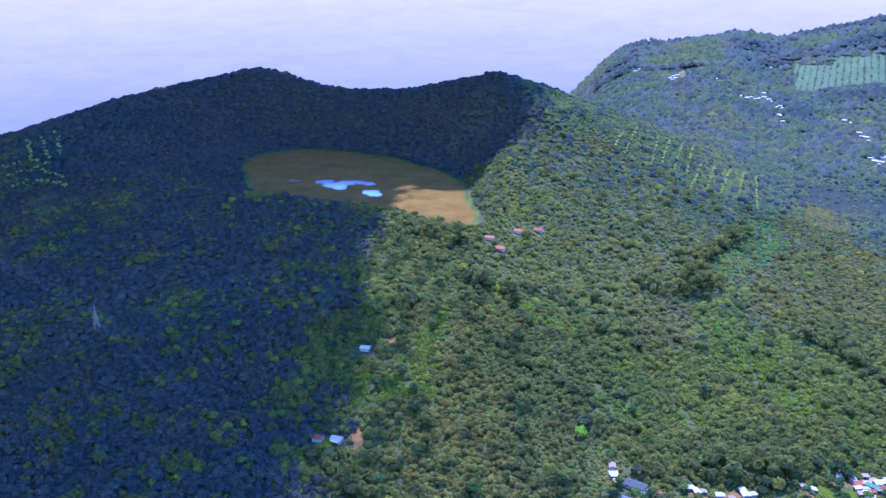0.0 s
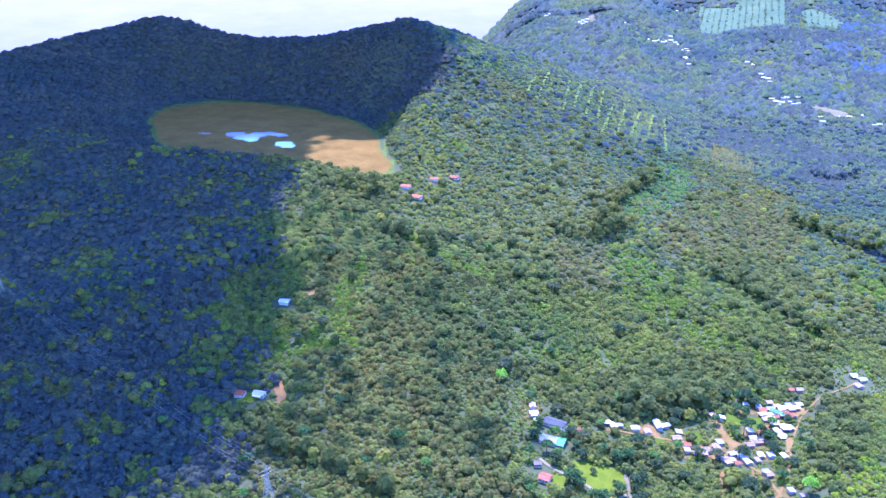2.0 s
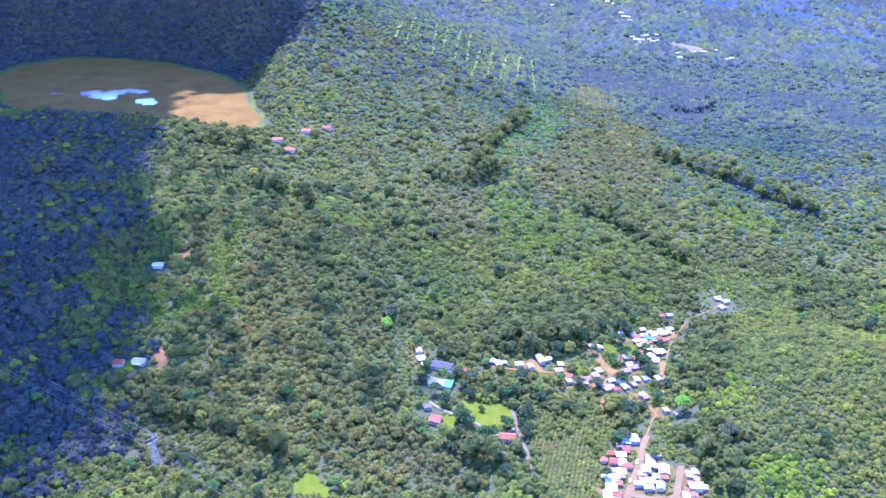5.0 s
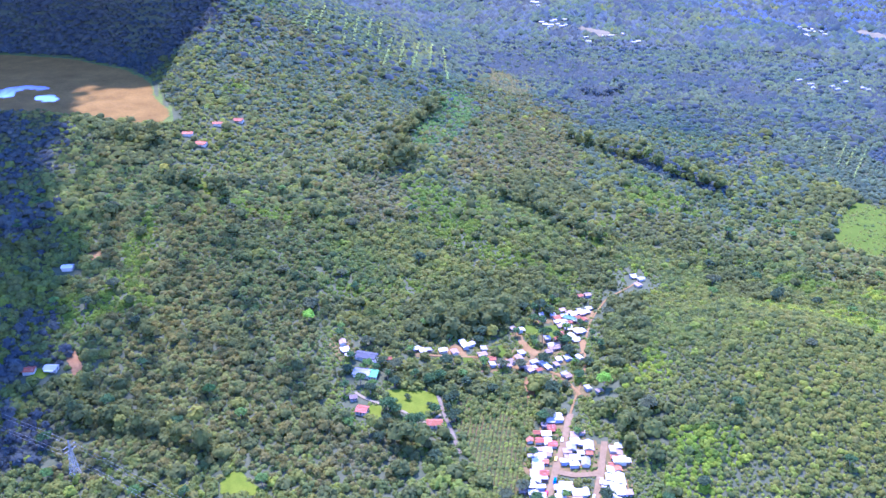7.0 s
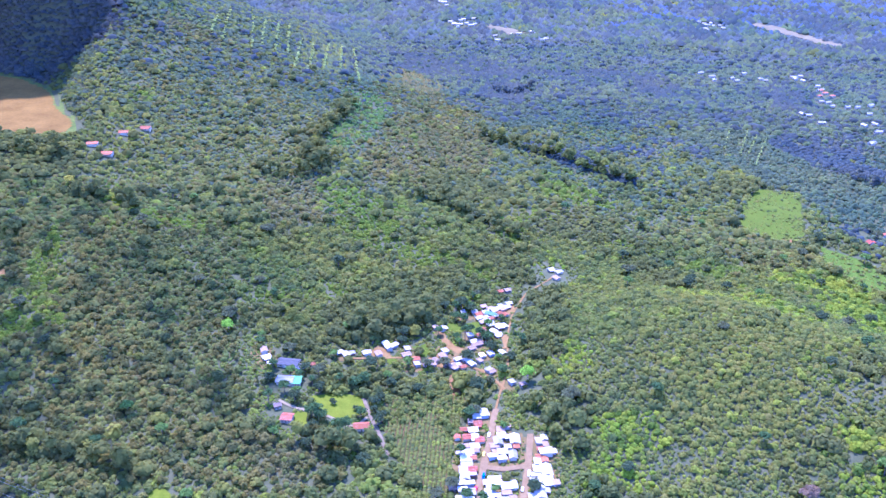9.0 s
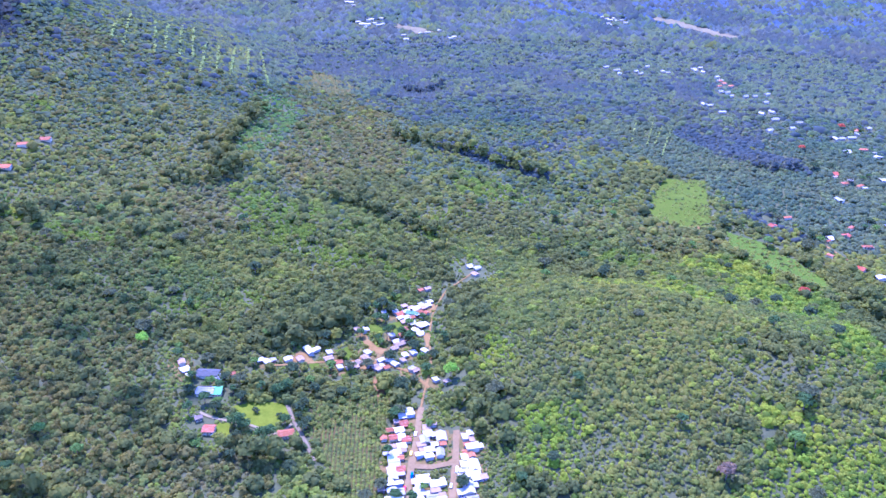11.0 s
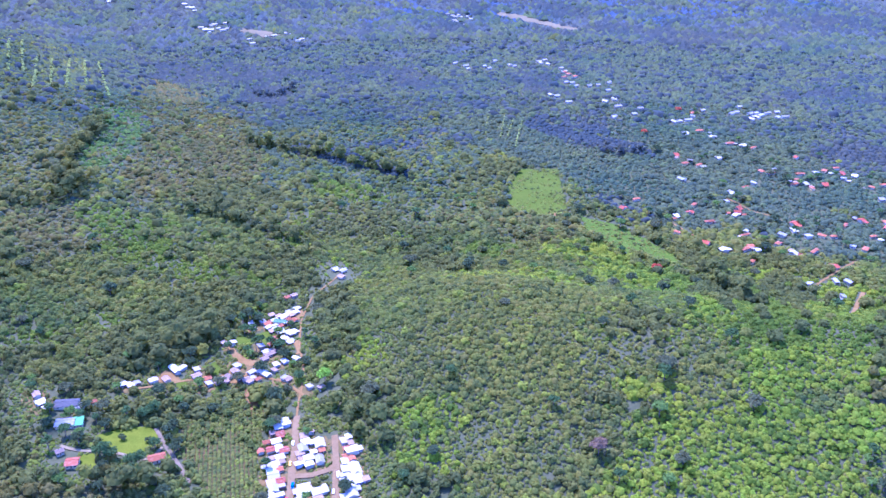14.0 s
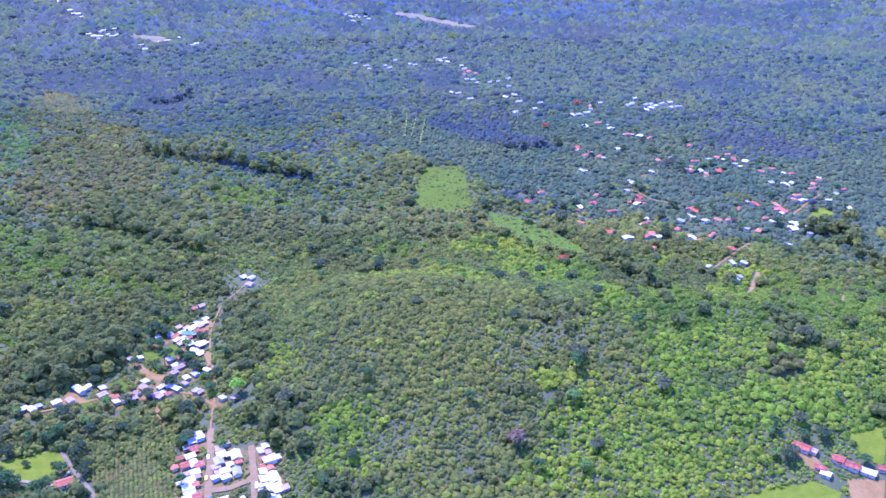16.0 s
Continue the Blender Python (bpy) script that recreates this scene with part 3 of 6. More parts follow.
LAWN = [
    (-81, 563), (-68, 567), (-44, 567), (-38, 558), (-36, 549), (-41, 543), (-47, 540), (-52, 531), (-62, 537), (-75, 547),
]
LAWN_ARM = [
    (-92, 544), (-81, 542), (-79, 522), (-87, 522),
]
LANE_ESTATE = [
    (-104, 557), (-96, 550), (-83, 545), (-68, 541), (-57, 534), (-48, 527), (-42, 531), (-36, 540),
]
ROAD = [
    (-40, 563), (-37, 552), (-34, 541), (-31, 532), (-28, 524), (-23, 507), (-19, 495),
]
STREET_WEST = [
    (61, 543), (58, 530), (54, 509), (48, 486), (43, 464), (39, 448), (37, 438),
]
STREET_EAST = [
    (83, 510), (80, 492), (77, 476), (74, 463), (70, 445), (68, 435),
]
STREET_CROSS = [
    (49, 480), (60, 477), (77, 478),
]
TRACK_UP = [
    (61, 543), (65, 559), (71, 577), (77, 605), (80, 646), (89, 690), (108, 736), (130, 760), (145, 780), (150, 790),
]
TRACK_HAMLET = [
    (70, 565), (58, 594), (38, 614), (17, 622), (1, 623), (-16, 622), (-39, 617), (-53, 616),
]
RED_EARTH = [
    (28, 595), (35, 597), (36, 575), (34, 565), (28, 567),
]
HAMLET_EARTH_A = [
    (-38, 626), (-31, 638), (-21, 631), (-20, 623), (-31, 618),
]
HAMLET_EARTH_B = [
    (8, 620), (20, 631), (32, 620), (27, 608), (15, 612),
]
HAMLET_EARTH_C = [
    (21, 667), (25, 663), (34, 646), (41, 637), (38, 628), (27, 639),
]
HAMLET_EARTH_D = [
    (76, 652), (82, 654), (80, 628), (75, 627),
]
HAMLET_GREEN_A = [
    (-1, 641), (9, 646), (16, 633), (9, 625), (1, 630),
]
HAMLET_GREEN_B = [
    (-24, 622), (-16, 625), (-12, 612), (-21, 611),
]
HAMLET_GREEN_C = [
    (44, 679), (59, 686), (65, 668), (52, 659),
]
GREEN_YARD = [
    (29, 678), (34, 683), (46, 670), (41, 664), (33, 665),
]
TAN_YARD = [
    (67, 709), (84, 716), (95, 709), (89, 693), (79, 698),
]
COFFEE_ROWS = [
    (-20, 568), (11, 571), (41, 564), (34, 538), (26, 506), (22, 454), (3, 455), (-15, 503), (-25, 530),
]
SOUTH_LAWN = [
    (-181, 457), (-173, 467), (-163, 459), (-144, 445), (-177, 443),
]
HILL_YARD = [
    (-360, 550), (-356, 560), (-345, 556), (-347, 547),
]
HILL_EARTH = [
    (-341, 576), (-336, 584), (-323, 566), (-322, 554), (-326, 552),
]
HILL_TAN = [
    (-390, 727), (-379, 737), (-370, 725), (-380, 714),
]
CLEARING = [
    (-335, 903), (-322, 912), (-306, 886), (-301, 868), (-317, 869),
]
GREEN_FIELD = [
    (436, 1013), (488, 1000), (459, 919), (442, 872), (408, 865), (374, 893), (393, 946),
]
FIELD_EARTH = [
    (410, 871), (425, 875), (424, 860), (409, 855),
]
MEADOW = [
    (446, 848), (468, 812), (485, 766), (494, 705), (490, 683), (464, 717), (440, 760), (428, 806),
]
PITCH = [
    (762, 665), (809, 690), (812, 662), (785, 655), (754, 646),
]
FARM_LAWN = [
    (359, 326), (376, 324), (414, 313), (424, 298), (410, 289), (353, 318),
]
FARM_LAWN_EAST = [
    (461, 332), (489, 324), (467, 303), (462, 304), (457, 317),
]
FARM_EARTH = [
    (417, 336), (428, 328), (429, 311), (422, 314), (418, 325),
]
FARM_LOT = [
    (435, 305), (458, 294), (440, 277), (423, 288),
]
TAN_FIELD = [
    (174, 1995), (206, 1982), (258, 1933), (217, 1916), (178, 1958),
]
TAN_STRIP = [
    (787, 1995), (812, 1964), (854, 1893), (902, 1762), (871, 1776), (827, 1862), (774, 1958),
]
RANGE_FIELD = [
    (-436, 2724), (-413, 2767), (-391, 2673), (-405, 2629),
]
RANGE_PLANTS = [
    (-125, 2923), (-84, 2838), (-8, 2765), (-4, 2860), (76, 2813), (131, 2791), (134, 2549), (71, 2540), (2, 2542), (-54, 2522), (-92, 2551),
]
RANGE_PLANTS_EAST = [
    (167, 2688), (195, 2739), (244, 2686), (276, 2616), (258, 2558), (176, 2548),
]
GREEN_SLOPE = [
    (-127, 1095), (-102, 1210), (-101, 1347), (-42, 1361), (-27, 1269), (-53, 1168), (-64, 1079), (-101, 1077),
]
BROWN_SLOPE = [
    (-55, 1047), (-20, 1211), (68, 1261), (117, 1157), (56, 1015), (-4, 1014),
]
BROWN_PATCH = [
    (-64, 1079), (-23, 1272), (56, 1325), (122, 1178), (102, 1039), (50, 1011), (8, 1033), (-54, 980),
]
DRY_BAND = [
    (-68, 1467), (-6, 1626), (141, 1380), (124, 1291), (29, 1331), (-41, 1304),
]
FLANK_COFFEE = [
    (-449, 1151), (-367, 1362), (-192, 1446), (-93, 1320), (-124, 1095), (-112, 955), (-186, 894), (-274, 932), (-347, 973),
]
WEST_COFFEE = [
    (-468, 954), (-347, 973), (-186, 854), (-148, 653), (-39, 511), (-37, 458), (-279, 467),
]
VALLEY_FOREST = [
    (-176, 831), (-104, 942), (106, 872), (134, 803), (90, 726), (-46, 653), (-124, 653),
]
BROWN_SLOPE_WEST = [
    (-180, 884), (-115, 961), (-82, 915), (-112, 855), (-158, 837),
]
BROWN_LIP = [
    (-735, 968), (-623, 1108), (-493, 1032), (-534, 947), (-669, 875),
]
VILLAGE_LANE = [
    (616, 581), (588, 558), (532, 508),
]
PYLONS = [
    (-279, 452),
]
PYLON_W = [
    (-688, 639),
]
BRIGHT_TREES = [
    (88, 570), (98, 905),
]
BTREE = [
    (-158, 648), (-374, 908),
]
PINK_TREE = [
    (251, 426),
]
RED_TREES = [
    (450, 684), (662, 1080), (771, 1164),
]
ROWTOP = [
    (-321, 1510), (-309, 1558), (-273, 1571), (-255, 1595), (-235, 1606), (-219, 1630), (-191, 1556), (-171, 1569), (-147, 1595), (-125, 1610),
    (-105, 1643),
]
ROWBOT = [
    (-317, 1423), (-300, 1419), (-257, 1433), (-245, 1465), (-223, 1454), (-204, 1469), (-187, 1406), (-164, 1389), (-143, 1431), (-118, 1474),
    (-83, 1412),
]
POOLS = [
    (-778, 1160), (-724, 1171), (-704, 1161), (-685, 1150), (-694, 1178), (-677, 1190), (-656, 1190), (-628, 1139), (-612, 1129),
]
GROVE_SLOPE = [
    (-133, 1036), (-122, 1097), (-105, 1169), (-87, 1276),
]
GROVE_BAND = [
    (98, 1200), (155, 1162), (211, 1117), (253, 1059), (289, 1021),
]
GROVE_MID = [
    (-9, 967), (32, 961), (64, 932), (99, 894), (123, 870),
]
GROVE_ESTATE = [
    (-82, 514), (-61, 506), (-40, 500), (-26, 497),
]
GROVE_DRIVE = [
    (-112, 530), (-106, 518), (-102, 538),
]
GROVE_HAMLET = [
    (-78, 640), (-50, 650), (-11, 669), (15, 687),
]
GROVE_WEST = [
    (-384, 894), (-348, 880), (-319, 887), (-288, 865),
]
GROVE_SOUTH = [
    (-310, 514), (-263, 499), (-229, 494), (-188, 478),
]
GROVE_EAST = [
    (493, 673), (497, 640), (460, 550),
]
GROVE_NORTH = [
    (563, 1046), (588, 1016), (624, 1010),
]
GROVE_PITCH = [
    (731, 647), (745, 627), (784, 632), (735, 557), (735, 531),
]
GROVE_FAR = [
    (145, 1509), (169, 1462), (211, 1514),
]
GROVE_TOWN = [
    (104, 529), (98, 515), (100, 500), (104, 483),
]
GROVE_FLANK = [
    (-187, 1000), (-161, 989), (-128, 996), (-100, 1040),
]
GROVE_LAKE = [
    (-461, 969), (-421, 965), (-388, 977),
]
HEDGE_A = [
    (-1089, 879), (-1057, 904), (-1001, 905),
]
HEDGE_B = [
    (-1112, 897), (-1082, 918), (-1024, 921),
]
HEDGE_C = [
    (-1150, 980), (-1072, 914),
]
HEDGE_D = [
    (-1142, 1001), (-1063, 938),
]
HEDGE_E = [
    (-1137, 1026), (-1066, 962),
]
HEDGE_F = [
    (-1058, 862), (-1021, 890), (-979, 891),
]
VALLEY_LANE_A = [
    (537, 799), (539, 780), (541, 756),
]
VALLEY_LANE_B = [
    (636, 839), (640, 818), (641, 793), (656, 769),
]
VALLEY_LANE_C = [
    (550, 589), (590, 613), (629, 631), (662, 643),
]
VALLEY_LANE_D = [
    (765, 685), (801, 702), (842, 718),
]
VALLEY_LANE_E = [
    (724, 561), (678, 527), (579, 450),
]
POLE_TOP = [
    (472, 1290), (495, 1280), (516, 1264), (516, 1195), (511, 1216),
]
POLE_LOW = [
    (432, 1197), (440, 1152), (456, 1131), (461, 1088), (468, 1134),
]

# stretches of growth: bright young trees, golden hill woods, tall dark groves, dry brown bushes, far groves and far open woods
FRESH_ZONES = [
    [(-111, 985), (-69, 967), (-22, 942), (-2, 898), (-26, 874), (-65, 895), (-106, 929)],
    [(-69, 864), (-2, 851), (46, 830), (56, 782), (16, 789), (-37, 819), (-66, 826)],
    [(52, 832), (77, 799), (74, 768), (55, 770)],
    [(83, 926), (127, 915), (124, 857), (85, 872)],
    [(158, 1059), (228, 1004), (249, 938), (198, 949), (158, 1002)],
    [(291, 822), (343, 786), (306, 757), (280, 774)],
    [(-362, 789), (-347, 789), (-337, 699), (-330, 629), (-336, 584), (-342, 589), (-344, 663)],
    [(-389, 662), (-354, 663), (-330, 629), (-348, 613), (-373, 628)],
    [(-355, 689), (-304, 681), (-289, 646), (-335, 623)],
    [(-365, 780), (-354, 823), (-315, 721), (-325, 676)],
    [(-96, 918), (-28, 924), (-7, 874), (-61, 837)],
    [(-350, 908), (-323, 923), (-293, 861), (-314, 849)],
]
GOLD_ZONES = [
    [(306, 440), (473, 382), (415, 315), (225, 393), (260, 420)],
    [(385, 473), (465, 444), (474, 399), (359, 434)],
    [(122, 520), (172, 510), (178, 480), (134, 472)],
]
DARK_ZONES = [
    [(27, 1091), (105, 1034), (137, 1001), (106, 964), (52, 974), (12, 993)],
    [(-92, 674), (-55, 731), (-1, 745), (37, 728), (19, 667), (-20, 649), (-78, 641)],
    [(-347, 548), (-293, 545), (-255, 522), (-226, 509), (-230, 496), (-279, 507), (-302, 494), (-327, 505)],
    [(-152, 593), (-125, 571), (-121, 523), (-141, 536)],
    [(-80, 524), (-25, 519), (-24, 499), (-73, 504)],
    [(-531, 1042), (-405, 1005), (-373, 963), (-401, 907), (-485, 945)],
    [(-255, 805), (-232, 807), (-214, 736), (-230, 724)],
    [(124, 455), (156, 440), (145, 422), (119, 436)],
    [(259, 480), (307, 453), (296, 445), (258, 470)],
    [(210, 432), (223, 424), (230, 402), (207, 415)],
    [(488, 660), (514, 614), (424, 522), (440, 609)],
    [(508, 756), (531, 724), (493, 687), (483, 726)],
    [(504, 463), (510, 423), (487, 399), (471, 419)],
    [(117, 732), (140, 741), (126, 598), (95, 595), (91, 638)],
    [(91, 566), (130, 545), (124, 506), (97, 507)],
    [(-223, 638), (-176, 599), (-188, 571), (-220, 607)],
    [(567, 646), (577, 599), (500, 535), (511, 593)],
]
DRY_ZONES = [
    [(-176, 969), (-111, 985), (-77, 891), (-147, 858)],
    [(5, 1033), (44, 1038), (39, 979), (1, 982)],
    [(-327, 505), (-298, 494), (-256, 450), (-300, 448)],
    [(-266, 635), (-215, 607), (-182, 568), (-228, 585)],
    [(-121, 544), (-100, 517), (-65, 499), (-70, 470), (-105, 498)],
    [(-132, 516), (-97, 499), (-77, 465), (-114, 459)],
    [(455, 443), (477, 387), (463, 371), (439, 411)],
]
FAR_DARK_ZONES = [
    [(-16, 2459), (25, 2487), (134, 2513), (298, 2543), (292, 2470), (133, 2420), (0, 2415)],
    [(-84, 2952), (-9, 2877), (-6, 2765), (-78, 2834)],
    [(143, 1586), (213, 1521), (183, 1390), (109, 1450)],
    [(546, 1222), (586, 1104), (644, 1040), (622, 1003), (564, 1043), (512, 1175)],
    [(169, 1201), (223, 1147), (297, 1039), (283, 1016), (211, 1091), (161, 1152)],
    [(890, 2047), (994, 1972), (963, 1849), (881, 1891)],
    [(944, 1201), (1086, 1216), (1062, 1187), (934, 1171)],
    [(92, 2079), (175, 1952), (145, 1902), (71, 1975)],
    [(-5, 1772), (160, 1650), (55, 1592), (-19, 1614)],
]
FAR_LIGHT_ZONES = [
    [(486, 1638), (619, 1494), (586, 1311), (476, 1400)],
    [(897, 1718), (1035, 1491), (1025, 1364), (881, 1449)],
    [(896, 1518), (1110, 1428), (1052, 1331), (923, 1358)],
    [(25, 1550), (144, 1368), (221, 1299), (162, 1259), (67, 1383)],
    [(526, 1055), (583, 965), (490, 914), (483, 983)],
    [(433, 1885), (622, 1829), (556, 1709), (430, 1777)],
]


def inside(poly, x, y):
    """Which of the places lie in a polygon."""
    px, py = np.array([p[0] for p in poly], float), np.array([p[1] for p in poly], float)
    hit = np.zeros(np.shape(x), bool)
    for k in range(len(poly)):
        x0, y0, x1, y1 = px[k - 1], py[k - 1], px[k], py[k]
        if y0 != y1:
            hit ^= ((y0 > y) != (y1 > y)) & (x < (x1 - x0) * (y - y0) / (y1 - y0) + x0)
    return hit


def beside(line, x, y):
    """Distance to a line of places."""
    best = np.full(np.shape(x), 1e9)
    for (x0, y0), (x1, y1) in zip(line[:-1], line[1:]):
        ux, uy = x1 - x0, y1 - y0
        t = np.clip(((x - x0) * ux + (y - y0) * uy) / (ux * ux + uy * uy), 0, 1)
        best = np.minimum(best, np.hypot(x - x0 - t * ux, y - y0 - t * uy))
    return best


CLEAR = [HAMLET_EARTH_A, HAMLET_EARTH_B, HAMLET_EARTH_C, HAMLET_EARTH_D, HAMLET_GREEN_A, HAMLET_GREEN_B, HAMLET_GREEN_C, LAWN, LAWN_ARM, RED_EARTH, GREEN_YARD, TAN_YARD, COFFEE_ROWS, SOUTH_LAWN, HILL_YARD, HILL_EARTH, HILL_TAN, FIELD_EARTH, PITCH, FARM_LAWN, FARM_LAWN_EAST, FARM_EARTH, FARM_LOT, TAN_FIELD, TAN_STRIP, RANGE_FIELD, RANGE_PLANTS, RANGE_PLANTS_EAST]
WAYS = [(LANE_ESTATE, 4), (ROAD, 3), (STREET_WEST, 5), (STREET_EAST, 6), (STREET_CROSS, 5), (TRACK_UP, 1.4), (TRACK_HAMLET, 3), (VILLAGE_LANE, 4), (VALLEY_LANE_A, 3), (VALLEY_LANE_B, 3), (VALLEY_LANE_C, 3), (VALLEY_LANE_D, 3.5), (VALLEY_LANE_E, 2)]
HOMES = [(TOWN_WHITE, 5), (TOWN_LARGE, 7.5), (TOWN_RED, 5), (HAMLET_WHITE, 6.5), (HAMLET_RED, 6.5), (HAMLET_LANE, 10), (LONG_SHEDS, 13), (GREEN_ROOF, 12), (ESTATE, 12),
         (HILL_WHITE, 12), (HILL_RED, 9), (LAKE_HOUSES, 10), (VALLEY_RED, 6.8), (VALLEY_RED_EAST, 6.8), (VALLEY_WHITE, 6.6), (VALLEY_WHITE_SOUTH, 6.6),
         (UPPER_WHITE, 11), (FAR_WHITE, 14), (FAR_WHITE_EAST, 12), (FAR_RED, 12), (RANGE_WHITE, 17), (FARM_RED, 8.5), (FARM_WHITE, 7)]


def open_ground(x, y, slack=1.0):
    """Ground kept clear of trees: marsh, fields, ways, yards and before the houses."""
    no = lake_ratio(x, y) < 1.03
    for poly in CLEAR:
        no |= inside(poly, x, y)
    for line, wide in WAYS:
        no |= beside(line, x, y) < wide * slack
    for spots, wide in HOMES:
        for hx, hy in spots:
            # clearing shifted south so trees don't hide the house from the camera
            no |= np.hypot(x - hx, y - (hy - 0.3 * wide)) < wide * slack
    return no


def in_villages(x, y):
    """Low garden growth stands between the houses here."""
    near = np.zeros(np.shape(x), bool)
    for spots in (TOWN_WHITE, TOWN_RED, TOWN_LARGE, HAMLET_WHITE, HAMLET_RED, ESTATE, FARM_RED, FARM_WHITE, HAMLET_LANE):
        for hx, hy in spots:
            near |= np.hypot(x - hx, y - hy) < 24
    return near


# ---- covers on the land ----
def cover(name, mat, poly, label, category, step=2.0, lift=0.45, rag=1.5):
    xs, ys = [p[0] for p in poly], [p[1] for p in poly]
    return blanket(name, mat, lambda x, y: inside(poly, x + rag * waves(x, y, 7 * rag, 3, 3), y + rag * waves(x, y, 7 * rag, 3, 9)), min(xs) - 5, max(xs) + 5, min(ys) - 5, max(ys) + 5, step, lift, label, category)


def way(name, mat, line, width, label, lift=0.55):
    """A road as a draped strip with slightly uneven edges."""
    pts = [Vector((*p, 0)) for p in line]
    run = [0.0]
    for p, q in zip(pts[:-1], pts[1:]):
        run.append(run[-1] + (q - p).length)
    s = np.arange(0, run[-1], 2.0)
    x, y = np.interp(s, run, [p.x for p in pts]), np.interp(s, run, [p.y for p in pts])
    if len(s) > 15:
        k = np.ones(7) / 7
        x[3:-3], y[3:-3] = np.convolve(x, k, "valid"), np.convolve(y, k, "valid")
    tx, ty = np.gradient(x), np.gradient(y)
    n = np.hypot(tx, ty)
    nx, ny = -ty / n, tx / n
    half = width / 2 * (1 + 0.12 * waves(s, s * 0, 11, 2, 4))
    rows = []
    for side in (1, 0.33, -0.33, -1):
        X, Y = x + nx * half * side, y + ny * half * side
        rows.append(np.stack([X, Y, land(X, Y) + lift + 0.12 * (abs(side) < 0.5)], 1))
    v = np.stack(rows, 1).reshape(-1, 3)
    return tagged(new(name, mesh_of(name, v, grid_faces(len(s), 4), mat)), label, "road", kind="structure")


cover("lawn_estate", M_LAWN, LAWN, "bright mown lawn of the country estate", "lawn", 1.0)
cover("lawn_estate", M_LAWN, LAWN_ARM, "mown grass strip beside the estate house", "lawn", 1.0)
cover("lawn_south", M_LAWN, SOUTH_LAWN, "bright green lawn among the trees", "lawn", 1.0, rag=4)
cover("lawn_hill", M_LAWN, HILL_YARD, "small green yard beside a hill house", "lawn", 1.0)
cover("lawn_farm", M_LAWN, FARM_LAWN, "bright green farm meadow", "meadow", 1.0)
cover("lawn_farm", M_LAWN, FARM_LAWN_EAST, "bright green pasture behind the barns", "meadow", 1.0)
cover("pitch", M_LAWN, PITCH, "green football pitch edged by trees", "field", 2)
cover("pasture", M_PASTURE, GREEN_FIELD, "pale green vegetable field with scattered bushes", "field", 2.5, rag=11)
cover("meadow", M_MEADOW, MEADOW, "bright green grassy meadow strip", "meadow", 2.5, rag=9)
cover("clearing", M_LAWN, CLEARING, "yellow green grassy clearing on the slope", "clearing", 2.5, rag=7)
cover("yard_green", M_PASTURE, GREEN_YARD, "green garden plot of the hamlet", "yard", 1.5)
cover("yard_earth", M_DIRT, TAN_YARD, "bare tan yard of the hamlet", "yard", 1.5)
cover("red_earth", M_RED_EARTH, RED_EARTH, "bare red earth cutting", "earth", 1.5)
for poly in (HAMLET_EARTH_A, HAMLET_EARTH_B, HAMLET_EARTH_C, HAMLET_EARTH_D):
    cover("yard_earth", M_DIRT, poly, "bare brown terraced earth among the hamlet houses", "yard", 1.5, 0.5)
for poly in (HAMLET_GREEN_A, HAMLET_GREEN_B, HAMLET_GREEN_C):
    cover("yard_green", M_PASTURE, poly, "small green garden plot of the hamlet", "yard", 1.5, 0.5)
cover("red_earth", M_RED_EARTH, HILL_EARTH, "bare orange earth bank", "earth", 1.0, rag=4)
cover("yard_earth", M_DIRT, HILL_TAN, "bare tan earth beside the hillside house", "earth", 1.5)
cover("field_earth", M_RED_EARTH, FIELD_EARTH, "bare brown earth beside the field", "earth", 2)
cover("farm_earth", M_DIRT, FARM_EARTH, "bare brown farmyard", "yard", 1.0)
cover("farm_earth", M_DIRT, FARM_LOT, "bare earth lot by the barns", "yard", 1.0)
cover("plantation_soil", M_ROW_SOIL, COFFEE_ROWS, "brownish soil of the young coffee field", "field", 2.5, 0.3)
cover("tan_field", M_TAN, TAN_FIELD, "tan dry football field", "field", 5, 1.0, 6)
cover("tan_field", M_TAN, TAN_STRIP, "long tan fallow strip", "field", 6, 1.0, 9)
cover("range_field", M_TAN, RANGE_FIELD, "tan clearing on the far range", "field", 8, 1.5, 10)
for poly in (RANGE_PLANTS, RANGE_PLANTS_EAST):
    cover("range_field", M_RANGE, poly, "pale green plantation on the far range", "field", 8, 1.5, 22)
way("road", M_ROAD, ROAD, 2.8, "grey paved country road between hedges")
way("road_estate", M_GRAVEL, LANE_ESTATE, 2.4, "pale gravel drive of the estate")
way("street_west", M_STREET, STREET_WEST, 5.0, "dusty pinkish village street")
way("street_east", M_STREET, STREET_EAST, 4.6, "dusty pinkish village side street")
way("street_cross", M_STREET, STREET_CROSS, 4.6, "dusty cross street of the village", 0.65)
way("track", M_DIRT, TRACK_UP, 1.8, "reddish dirt track climbing the valley")
way("track_hamlet", M_DIRT, TRACK_HAMLET, 2.4, "pale dirt lane through the hamlet", 0.65)
way("track_valley", M_DIRT, VILLAGE_LANE, 4.0, "pale dirt lane below the valley village")

for line, width in ((VALLEY_LANE_A, 2.6), (VALLEY_LANE_B, 2.6), (VALLEY_LANE_C, 2.6), (VALLEY_LANE_D, 3.0), (VALLEY_LANE_E, 2.0)):
    way("lane_valley", M_DIRT, line, width, "pale dirt lane of the valley village")


def earthy(x, y):
    near = np.zeros(np.shape(x), bool)
    for spots in (TOWN_WHITE, TOWN_RED, TOWN_LARGE):
        for hx, hy in spots:
            near |= np.hypot(x - hx, y - hy) < 9
    return near


